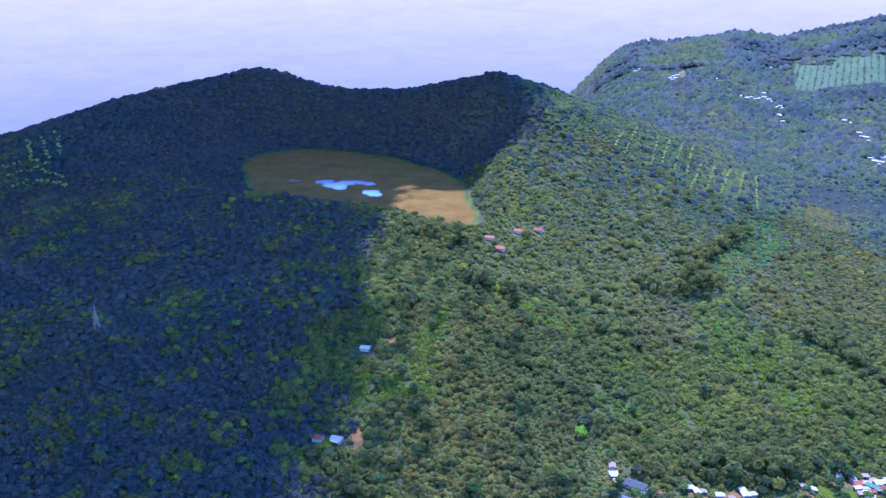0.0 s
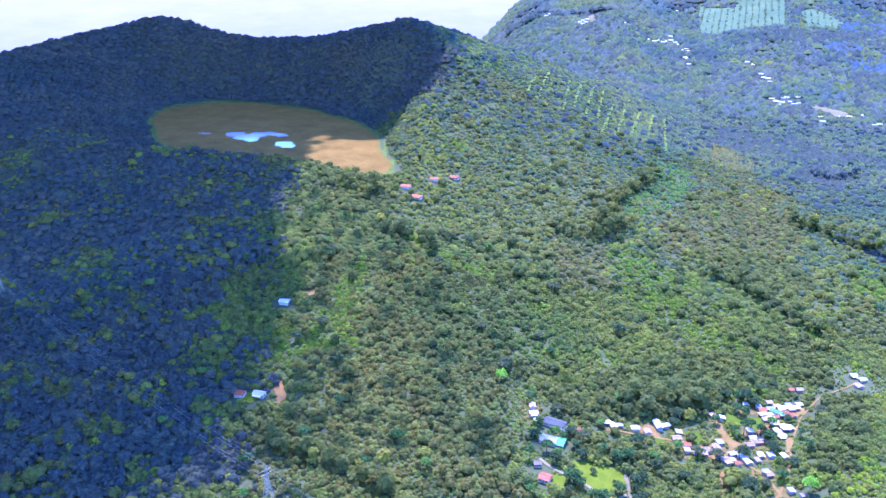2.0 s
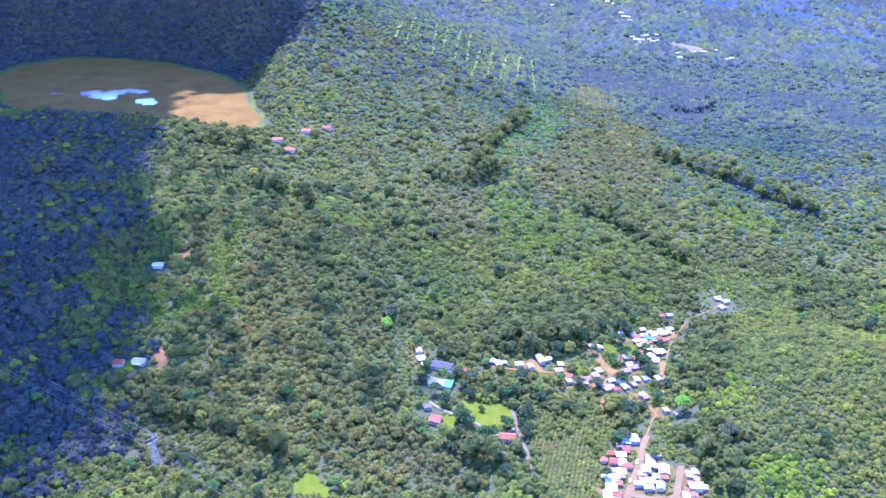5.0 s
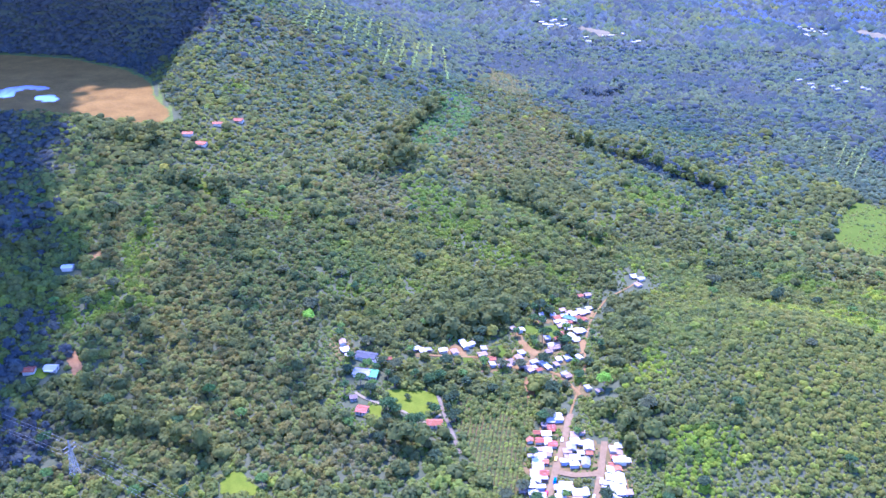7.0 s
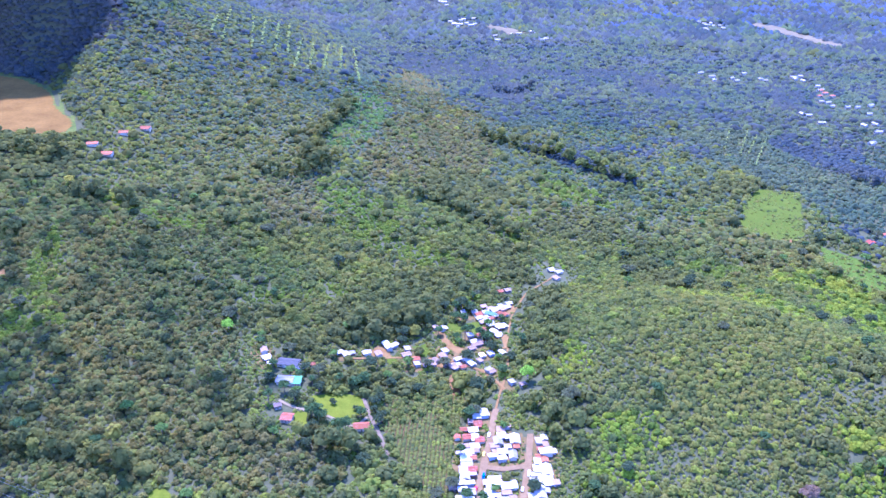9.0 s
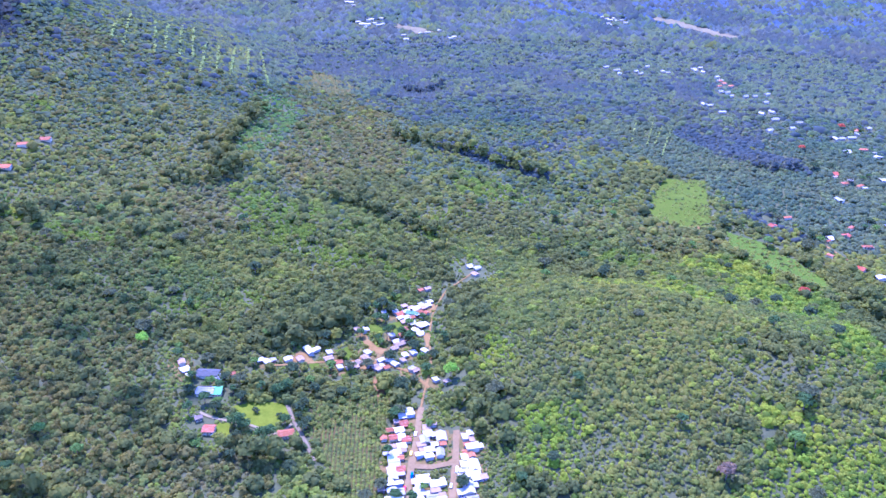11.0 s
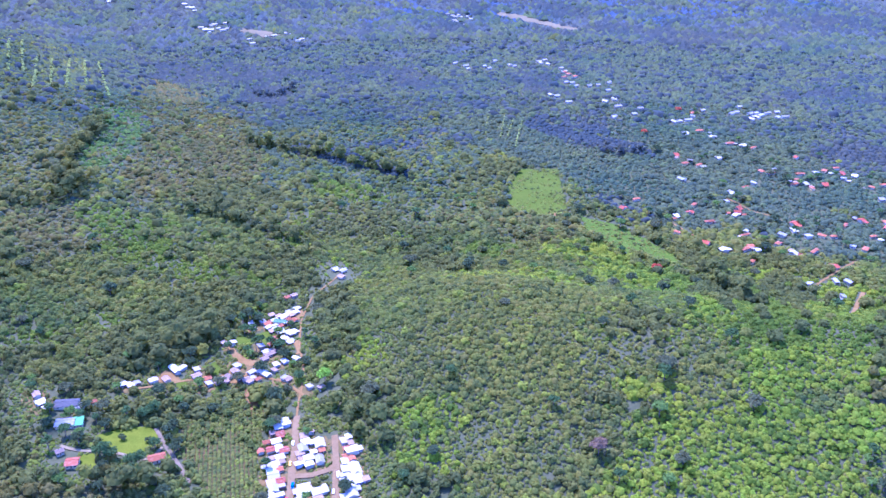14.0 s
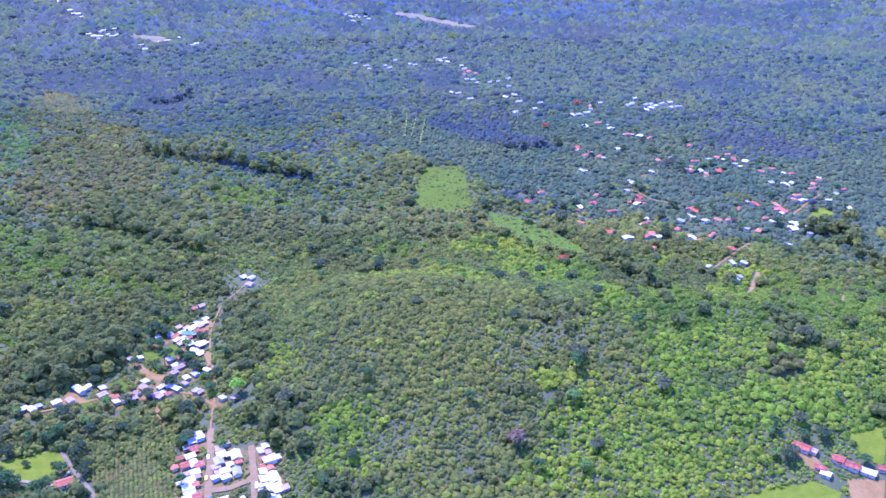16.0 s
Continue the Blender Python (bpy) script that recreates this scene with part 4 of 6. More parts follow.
blanket("yard_town", M_YARD, earthy, -40, 130, 410, 560, 2.5, 0.32, "bare trodden earth between the village houses", "yard")
blanket("yard_hamlet", M_YARD, lambda x, y: (sum((np.hypot(x - hx, y - hy) < 9 + 4 * waves(x, y, 14, 2, 2)) for hx, hy in HAMLET_WHITE + HAMLET_RED) > 0), -260, 80, 540, 800, 2.5, 0.3,
        "trodden earth and weeds around the hamlet houses", "yard")

# pools in the marsh
def pool(x, y):
    w = 6 * waves(x, y, 11, 3, 12)
    x, y = x + 5 * waves(x, y, 16, 2, 13), y + 5 * waves(x, y, 16, 2, 14)
    wet = np.zeros(np.shape(x), bool)
    for (cx, cy), (a, c) in zip(POOLS, [(9, 8), (14, 15), (16, 20), (13, 16), (15, 14), (14, 11), (13, 10), (10, 14), (9, 12)]):
        wet |= (((x - cx) / (a + w)) ** 2 + ((y - cy) / (c + w)) ** 2) < 1
    return wet


blanket("water", M_WATER, pool, -960, -560, 1050, 1350, 2.5, 0.7, "shallow open pools in the reed marsh", "water")

# ---- woods, by what grows where ----
BELT = [
    (-25, 901), (42, 794), (-62, 733), (133, 920), (84, 675),
]


def grows(x, y):
    """0 mixed forest, 1 shade coffee, 2 fresh bright growth, 3 dry brown growth, 4 dark tall grove, 5 yellowish hill forest."""
    r = np.hypot(x, y)
    kind = np.zeros(np.shape(x), int)
    hill = (x > 60 + 0.09 * y + 25 * waves(x, y, 50, 2, 81)) & (r < 860 + 60 * waves(x, y, 90, 2, 82))
    kind[hill] = 11
    kind[hill & (waves(x, y, 60, 3, 83) + smooth(220, 520, x) > 0.45)] = 5
    coffee = waves(x, y, 260, 3, 21) > -0.12
    coffee |= inside(FLANK_COFFEE, x, y) | inside(WEST_COFFEE, x, y)
    coffee &= ~(inside(VALLEY_FOREST, x, y) & (waves(x, y, 50, 2, 23) > -0.5))
    kind[coffee & ~hill & (lake_ratio(x, y) > 1.5) & (x < 420)] = 1
    fresh = waves(x, y, 70, 3, 30) > 0.6
    for bx, by in BELT:
        fresh |= np.hypot((x - bx) / 1.3, y - by) < 12 + 70 * waves(x, y, 45, 3, 31)
    fresh |= hill & (waves(x, y, 55, 3, 52) + smooth(330, 520, x) > 0.75)
    kind[fresh] = 2
    dry = (waves(x, y, 120, 3, 33) > 0.62) & (kind == 1)
    for poly in (BROWN_SLOPE, BROWN_SLOPE_WEST, BROWN_LIP):
        dry |= inside(poly, x + 25 * waves(x, y, 70, 2, 5), y + 25 * waves(x, y, 70, 2, 6)) & (waves(x, y, 40, 2, 7) > -0.45)
    kind[dry] = 3
    dark = waves(x, y, 80, 3, 36) > np.where(hill, 0.62, np.where(kind == 1, 0.56, 0.42))
    kind[dark] = 4
    # blue-shaded leaf colour inside the crater and west of the cloud shadow's edge
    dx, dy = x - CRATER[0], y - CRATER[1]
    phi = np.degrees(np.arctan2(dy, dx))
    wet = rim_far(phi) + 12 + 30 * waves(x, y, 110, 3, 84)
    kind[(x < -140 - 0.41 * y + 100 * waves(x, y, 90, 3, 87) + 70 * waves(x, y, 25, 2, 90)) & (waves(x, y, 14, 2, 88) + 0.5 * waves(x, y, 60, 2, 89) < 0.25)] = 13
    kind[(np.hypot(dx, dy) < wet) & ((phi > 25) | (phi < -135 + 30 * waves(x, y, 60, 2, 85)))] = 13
    return kind


LOOKS = {0: ("forest_canopy", "dense mixed green tropical forest canopy", "forest", M_FOREST, 1.0, 0.42),
         1: ("coffee_plantation", "olive green shade coffee bushes", "coffee", M_COFFEE, 1.0, 0.3),
         2: ("young_forest", "fresh bright green young tree growth", "forest", M_FRESH, 0.95, 0.36),
         3: ("dry_plantation", "brownish half-bare coffee bushes", "coffee", M_DRY, 0.95, 0.28),
         4: ("tall_grove", "dark green tall tree grove", "forest", M_DARK, 1.15, 0.6),
         5: ("hill_forest", "yellowish green forest covering the near hill", "forest", M_HILL, 1.0, 0.4),
         6: ("valley_forest", "woods of the far valley, haze blue put into the leaf colour", "forest", M_FAR_HAZE, 1.0, 0.16),
         8: ("far_grove", "dark wooded patches of the far valley, tinted haze blue", "forest", M_GROVE_HAZE, 1.15, 0.3),
         13: ("crater_forest", "forest of the crater and shadowed slope, shade blue put into its leaves", "forest", M_SHADE_BLUE, 1.2, 0.5),
         12: ("far_conifers", "woods at the back of the valley, painted haze blue", "forest", M_BLUE_HAZE, 1.0, 0.16),
         9: ("young_forest", "solid bluish green strip of young trees", "forest", M_STRIP, 0.9, 0.35),
         11: ("hill_forest", "mixed green forest covering the near hill", "forest", M_FOREST, 1.0, 0.4),
         10: ("shade_trees", "olive green shade trees over the coffee", "trees", M_OLIVE, 1.0, 0.9),
         7: ("valley_forest", "woods of the slopes and valley floor, leaf green muted as by haze", "forest", M_MID_HAZE, 1.0, 0.42)}


def behind(x, y):
    """Back slopes of the crater and the hollow past it."""
    dx, dy = x - CRATER[0], y - CRATER[1]
    phi = np.degrees(np.arctan2(dy, dx))
    return (np.hypot(dx, dy) > rim_far(phi) + 70) & (phi > 62) & (phi < 185) & (x < -0.28 * y)


def on_flank(x, y):
    """The cone of the crater as far as its foot."""
    dx, dy = x - CRATER[0], y - CRATER[1]
    phi = np.degrees(np.arctan2(dy, dx))
    return np.hypot(dx, dy) < rim_far(phi) + np.minimum(0.8 * (rim_high(phi) - 5) / rim_fall(phi), 480)


def stand_of(seed, r0, r1, a0, gap, lo, hi, crowns, wanted, like=None, a1=54):
    """Fills a belt of the land with trees of the wanted kinds."""
    p = scatter(seed, r0, r1, a0, 60 if r1 < 1000 else a1, gap)
    p = p[~open_ground(p[:, 0], p[:, 1])]
    p = p[~behind(p[:, 0], p[:, 1]) | (np.arange(len(p)) % 6 == 0)]
    meadow_ = inside(GREEN_FIELD, p[:, 0], p[:, 1]) | inside(MEADOW, p[:, 0], p[:, 1]) | inside(CLEARING, p[:, 0], p[:, 1])
    p = p[~meadow_ | (waves(p[:, 0], p[:, 1], 16, 2, 51) > 0.3)]
    garden = in_villages(p[:, 0], p[:, 1])
    p = p[~garden | (np.arange(len(p)) % 3 > 0)]
    garden = in_villages(p[:, 0], p[:, 1])
    blur_rng = np.random.RandomState(seed + 60)
    kinds = grows(p[:, 0] + blur_rng.normal(0, 9, len(p)), p[:, 1] + blur_rng.normal(0, 9, len(p)))
    shrink = np.where(garden, 0.66, 1.0) * np.where(inside(GREEN_FIELD, p[:, 0], p[:, 1]) | inside(MEADOW, p[:, 0], p[:, 1]), 0.45, 1.0)
    shrink = shrink * (1 + 0.35 * waves(p[:, 0], p[:, 1], 60, 3, 44))
    # towards the back of the valley leaf colours turn muted, then blue, to paint haze
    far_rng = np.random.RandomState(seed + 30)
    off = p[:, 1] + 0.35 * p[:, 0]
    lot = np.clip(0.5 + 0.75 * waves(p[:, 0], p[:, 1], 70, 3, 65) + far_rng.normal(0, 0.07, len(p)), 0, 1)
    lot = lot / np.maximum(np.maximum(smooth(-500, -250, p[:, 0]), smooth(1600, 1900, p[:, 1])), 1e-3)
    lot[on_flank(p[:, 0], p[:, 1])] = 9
    # past the hamlet coffee and forest take a muted green that paints the first haze
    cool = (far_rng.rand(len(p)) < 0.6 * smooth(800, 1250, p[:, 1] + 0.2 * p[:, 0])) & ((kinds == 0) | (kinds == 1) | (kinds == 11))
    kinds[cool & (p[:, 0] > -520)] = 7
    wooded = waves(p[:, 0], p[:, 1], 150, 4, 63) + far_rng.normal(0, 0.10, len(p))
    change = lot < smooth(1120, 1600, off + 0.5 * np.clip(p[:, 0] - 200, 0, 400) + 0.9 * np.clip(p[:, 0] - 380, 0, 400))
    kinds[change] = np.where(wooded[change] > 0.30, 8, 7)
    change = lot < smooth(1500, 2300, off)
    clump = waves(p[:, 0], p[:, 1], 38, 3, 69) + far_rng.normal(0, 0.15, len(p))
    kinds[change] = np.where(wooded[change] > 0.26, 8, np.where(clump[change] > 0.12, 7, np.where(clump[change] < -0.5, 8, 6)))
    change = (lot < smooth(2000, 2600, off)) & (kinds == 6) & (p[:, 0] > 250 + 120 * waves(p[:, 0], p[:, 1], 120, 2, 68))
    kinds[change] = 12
    for zone, kind in ((BROWN_PATCH, 3), (DRY_BAND, 3), (GREEN_SLOPE, 9)):
        spread_ = far_rng.normal(0, 5, (2, len(p)))
        kinds[inside(zone, p[:, 0] + spread_[0], p[:, 1] + spread_[1]) & (far_rng.rand(len(p)) < 0.85)] = kind
    bx, by = p[:, 0] + 9 * waves(p[:, 0], p[:, 1], 30, 2, 66) + far_rng.normal(0, 2, len(p)), p[:, 1] + 14 * waves(p[:, 0], p[:, 1], 30, 2, 67)
    for zones, kind, share in ((DRY_ZONES, 3, 0.8), (FRESH_ZONES, 2, 0.8), (GOLD_ZONES, 5, 0.85), (DARK_ZONES, 4, 0.92), (FAR_LIGHT_ZONES, 7, 0.85), (FAR_DARK_ZONES, 8, 0.95)):
        for zone in zones:
            kinds[inside(zone, bx, by) & (far_rng.rand(len(p)) < share)] = kind
    for kind in wanted:
        name, label, category, mat, size, tall = LOOKS[kind if like is None else like]
        w = kinds == kind
        if w.sum():
            wood(name, p[w], sizes(w.sum(), lo, hi) * size * shrink[w], crowns, mat, label, category, tall)


BUSHES, TREES, FARS = (1, 3), (0, 2, 4, 5, 7, 9, 11, 13), (6, 8, 12)
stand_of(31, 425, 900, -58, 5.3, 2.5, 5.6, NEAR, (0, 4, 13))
stand_of(32, 425, 900, -58, 3.5, 1.6, 3.7, FINE, (2, 5, 7, 9, 11))
stand_of(42, 425, 900, -58, 15, 3.2, 5.4, NEAR, (2, 5, 11))
stand_of(33, 425, 900, -58, 4.7, 2.2, 3.8, MID, BUSHES)
stand_of(34, 425, 900, -58, 8.6, 2.9, 4.8, NEAR, (1, 3), 10)
stand_of(44, 425, 900, -58, 30, 4.2, 6.8, BIG, (0, 1, 2), 4)
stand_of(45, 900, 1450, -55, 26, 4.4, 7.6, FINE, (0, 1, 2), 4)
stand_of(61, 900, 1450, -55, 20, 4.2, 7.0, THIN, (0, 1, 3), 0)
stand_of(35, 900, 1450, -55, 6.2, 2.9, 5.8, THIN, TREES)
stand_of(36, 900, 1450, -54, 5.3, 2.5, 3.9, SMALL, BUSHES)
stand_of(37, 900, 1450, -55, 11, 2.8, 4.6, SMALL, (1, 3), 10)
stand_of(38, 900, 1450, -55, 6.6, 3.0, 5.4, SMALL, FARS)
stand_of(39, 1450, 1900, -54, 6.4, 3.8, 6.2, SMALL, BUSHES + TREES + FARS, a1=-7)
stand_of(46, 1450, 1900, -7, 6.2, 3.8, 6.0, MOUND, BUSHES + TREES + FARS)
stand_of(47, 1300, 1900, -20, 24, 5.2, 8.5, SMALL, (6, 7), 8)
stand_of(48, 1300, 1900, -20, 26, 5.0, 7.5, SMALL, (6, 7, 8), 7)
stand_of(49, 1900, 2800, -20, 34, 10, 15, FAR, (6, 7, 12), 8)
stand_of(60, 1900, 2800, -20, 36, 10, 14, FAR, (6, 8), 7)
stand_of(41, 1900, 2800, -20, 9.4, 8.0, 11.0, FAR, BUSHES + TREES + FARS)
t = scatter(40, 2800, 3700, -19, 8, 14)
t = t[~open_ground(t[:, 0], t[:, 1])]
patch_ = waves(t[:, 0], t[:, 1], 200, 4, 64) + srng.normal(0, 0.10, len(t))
for w, mat, label in ((patch_ > 0.25, M_GROVE_HAZE, "distant dark conifer woods on the mountain range"), ((patch_ <= 0.25) & (patch_ > -0.1), M_FAR_HAZE, "distant forest on the mountain range"),
                      (patch_ <= -0.1, M_MID_HAZE, "distant lighter green forest on the mountain range")):
    wood("far_forest", t[w], sizes(w.sum(), 11, 15) * (1.04 if mat is M_GROVE_HAZE else 1.0), FAR, mat, label, "forest", 0.9 if mat is M_GROVE_HAZE else 0.5)

# low garden growth between the houses
t = np.concatenate([scatter(50, 425, 560, -8, 18, 2.6), scatter(51, 560, 830, -26, 8, 2.7), scatter(52, 900, 1400, 8, 50, 3.8), scatter(54, 425, 900, 22, 60, 2.8), scatter(55, 425, 560, -26, -8, 2.8)])
t = t[in_villages(t[:, 0], t[:, 1]) & ~open_ground(t[:, 0], t[:, 1], 0.55)]
t = t[waves(t[:, 0], t[:, 1], 13, 2, 61) + 0.5 * srng.rand(len(t)) > 0.12]
half = srng.rand(len(t)) < 0.65
wood("garden_growth", t[half], sizes(half.sum(), 0.9, 2.3), SMALL, M_FOREST, "low garden bushes and banana plants between houses", "bushes", 0.4)
wood("garden_growth", t[~half], sizes((~half).sum(), 0.8, 1.9), SMALL, M_FRESH, "fresh green low garden bushes between houses", "bushes", 0.4)

# low bushes scattered over the pastures
t = scatter(53, 500, 1500, -30, 45, 4.2)
t = t[(inside(GREEN_FIELD, t[:, 0], t[:, 1]) | inside(MEADOW, t[:, 0], t[:, 1]) | inside(CLEARING, t[:, 0], t[:, 1]))]
t = t[waves(t[:, 0], t[:, 1], 20, 3, 62) + 0.8 * srng.rand(len(t)) > 0.22]
wood("pasture_bushes", t, sizes(len(t), 1.0, 2.4), SMALL, M_FOREST, "small green bushes dotting the pasture", "bushes", 0.35)

# rows of the young coffee field
rows_x = np.arange(-60, 60, 3.1)
RX, RY = np.meshgrid(rows_x, np.arange(430, 600, 1.5))
t = np.stack([(RX + 0.10 * (RY - 520)).ravel(), RY.ravel()], 1) + srng.uniform(-0.25, 0.25, (RX.size, 2))
t = t[inside(COFFEE_ROWS, t[:, 0], t[:, 1]) & (waves(t[:, 0], t[:, 1], 18, 2, 3) < 0.62)]
wood("coffee_rows", t, sizes(len(t), 1.2, 2.0), SMALL, M_FOREST, "young coffee bushes planted in straight rows", "coffee", 0.5)

# shade trees standing over the young coffee
t = scatter(56, 425, 640, -8, 8, 6.0)
t = t[inside(COFFEE_ROWS, t[:, 0], t[:, 1])]
t = t[waves(t[:, 0], t[:, 1], 26, 2, 86) + smooth(500, 570, t[:, 1]) + 0.3 * srng.rand(len(t)) > 0.55]
wood("shade_trees", t, sizes(len(t), 1.9, 3.6), NEAR, M_FOREST, "green shade trees scattered over the coffee rows", "trees", 0.8)

# rows on the plantation of the far range
RX, RY = np.meshgrid(np.arange(-400, 500, 17.0), np.arange(2300, 3000, 8.0))
t = np.stack([RX.ravel(), RY.ravel()], 1) + srng.uniform(-1.5, 1.5, (RX.size, 2))
t = t[inside(RANGE_PLANTS, t[:, 0], t[:, 1]) | inside(RANGE_PLANTS_EAST, t[:, 0], t[:, 1])]
wood("plantation_rows", t, sizes(len(t), 3.0, 5.0), FAR, M_MID_HAZE, "rows of trees on the far plantation", "trees", 0.6)

# lines of tall dark trees along gullies, lanes and field edges
def tree_line(name, line, gap, wide, lo, hi, mat, label, tall, category="forest"):
    t = []
    for (x0, y0), (x1, y1) in zip(line[:-1], line[1:]):
        n = max(2, int(math.hypot(x1 - x0, y1 - y0) / gap))
        for k in range(n):
            for _ in range(2):
                t.append((x0 + (x1 - x0) * (k + srng.rand()) / n + srng.normal(0, wide), y0 + (y1 - y0) * (k + srng.rand()) / n + srng.normal(0, wide)))
    t = np.array(t)
    t = t[~open_ground(t[:, 0], t[:, 1])]
    if len(t):
        wood(name, t, sizes(len(t), lo, hi), NEAR, mat, label, category, tall)


for line in (GROVE_SLOPE, GROVE_BAND, GROVE_MID, GROVE_ESTATE, GROVE_DRIVE, GROVE_HAMLET, GROVE_WEST, GROVE_SOUTH, GROVE_EAST, GROVE_PITCH, GROVE_TOWN, GROVE_FLANK, GROVE_LAKE):
    tree_line("tree_line", line, 6.0, 5.0, 4.8, 8.4, M_DARK, "line of tall dark green trees", 1.9)
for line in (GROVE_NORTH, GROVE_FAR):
    tree_line("tree_line", line, 6.0, 6.0, 3.6, 6.6, M_GROVE_HAZE, "line of tall dark trees in the valley, tinted haze blue", 1.3)
for line in (HEDGE_A, HEDGE_B, HEDGE_C, HEDGE_D, HEDGE_E, HEDGE_F):
    tree_line("hedge_row", line, 6.0, 0.8, 2.2, 3.4, M_PALE, "pale green hedge row on the crater slope", 1.6, "hedge")

tree_line("hedge_row", [(x + 1.0, y + 4.2) for x, y in LANE_ESTATE[1:]], 1.6, 0.3, 0.9, 1.5, M_DARK, "clipped dark green hedge beside the estate drive", 0.7, "hedge")
tree_line("hedge_row", [(-38, 541), (-34, 551), (-36, 560)], 1.6, 0.3, 1.0, 1.6, M_DARK, "clipped dark green hedge along the lawn", 0.9, "hedge")

# lines of pale trees down the flank of the crater
for slim, (x0, y0), (x1, y1) in [(1.0, *p) for p in zip(ROWTOP, ROWBOT)] + [(0.5, *p) for p in zip(POLE_TOP, POLE_LOW)]:
    s = np.arange(0, 1, 2.8 * slim / math.hypot(x1 - x0, y1 - y0))
    t = np.stack([x0 + (x1 - x0) * s, y0 + (y1 - y0) * s], 1) + srng.uniform(-1, 1, (len(s), 2))
    wood("windbreak_row", t, sizes(len(t), 2.0, 2.8) * slim, MID, M_PALE, "line of pale green windbreak trees", "hedge", 2.6)


# ---- building helpers ----
def part(name, bm, mat, parent, label=""):
    me = bpy.data.meshes.new(name)
    bm.to_mesh(me)
    bm.free()
    me.materials.append(mat)
    ob = new(name, me)
    ob.parent = parent
    return tagged(ob, label)


def base_of(name, label, category, group=""):
    return tagged(new(name), label, category, group)


def box(x0, x1, y0, y1, z0, z1, bm=None):
    bm = bm or bmesh.new()
    v = [bm.verts.new((x, y, z)) for z in (z0, z1) for x, y in ((x0, y0), (x1, y0), (x1, y1), (x0, y1))]
    for f in ((3, 2, 1, 0), (4, 5, 6, 7), (0, 1, 5, 4), (1, 2, 6, 5), (2, 3, 7, 6), (3, 0, 4, 7)):
        bm.faces.new([v[k] for k in f])
    return bm


def gable_wall(w, d, h, rise, deep):
    """Walls with pointed ends, standing a little into the slope."""
    bm = bmesh.new()
    xs = (-w / 2, w / 2)
    low = [bm.verts.new((x, y, -deep)) for x, y in ((xs[0], -d / 2), (xs[1], -d / 2), (xs[1], d / 2), (xs[0], d / 2))]
    top = [bm.verts.new((v.co.x, v.co.y, h)) for v in low]
    peak = [bm.verts.new((x, 0, h + rise)) for x in xs]
    bm.faces.new((low[0], low[1], top[1], top[0])), bm.faces.new((low[2], low[3], top[3], top[2]))
    bm.faces.new((low[1], low[2], top[2], peak[1], top[1])), bm.faces.new((low[3], low[0], top[0], peak[0], top[3]))
    bm.faces.new(low[::-1])
    return bm


def gable_roof(w, d, h, rise, over, thick=0.16):
    """Two sheets meeting at a ridge, with thickness and overhang."""
    bm = bmesh.new()
    k = rise / (d / 2)
    pro = [(-d / 2 - over, h - over * k), (0, h + rise), (d / 2 + over, h - over * k)]
    ring_ = []
    for x in (-w / 2 - over, w / 2 + over):
        ring_.append([bm.verts.new((x, y, z + t)) for t in (0.04, 0.04 + thick) for y, z in pro])
    a, c = ring_
    for i in (0, 1):
        bm.faces.new((a[3 + i], c[3 + i], c[4 + i], a[4 + i])), bm.faces.new((a[i + 1], c[i + 1], c[i], a[i]))
    bm.faces.new((a[0], c[0], c[3], a[3])), bm.faces.new((a[5], c[5], c[2], a[2]))
    bm.faces.new((a[0], a[3], a[4], a[1])), bm.faces.new((a[1], a[4], a[5], a[2]))
    bm.faces.new((c[1], c[4], c[3], c[0])), bm.faces.new((c[2], c[5], c[4], c[1]))
    return bm


def hip_roof(w, d, h, rise, over):
    bm = bmesh.new()
    W, D = w / 2 + over, d / 2 + over
    low = [bm.verts.new((x, y, h - 0.1)) for x, y in ((-W, -D), (W, -D), (W, D), (-W, D))]
    eav = [bm.verts.new((v.co.x, v.co.y, h + 0.1)) for v in low]
    e = max(W - D, 0.5)
    p = [bm.verts.new((-e, 0, h + rise)), bm.verts.new((e, 0, h + rise))]
    for k in range(4):
        bm.faces.new((low[k], low[(k + 1) % 4], eav[(k + 1) % 4], eav[k]))
    bm.faces.new((eav[0], eav[1], p[1], p[0])), bm.faces.new((eav[2], eav[3], p[0], p[1]))
    bm.faces.new((eav[1], eav[2], p[1])), bm.faces.new((eav[3], eav[0], p[0]))
    bm.faces.new(low[::-1])
    return bm


def shed_roof(w, d, h, rise, over, thick=0.14):
    bm = box(-w / 2 - over, w / 2 + over, -d / 2 - over, d / 2 + over, h + 0.04, h + 0.04 + thick)
    for v in bm.verts:
        v.co.z += rise * (v.co.y + d / 2) / d
    return bm


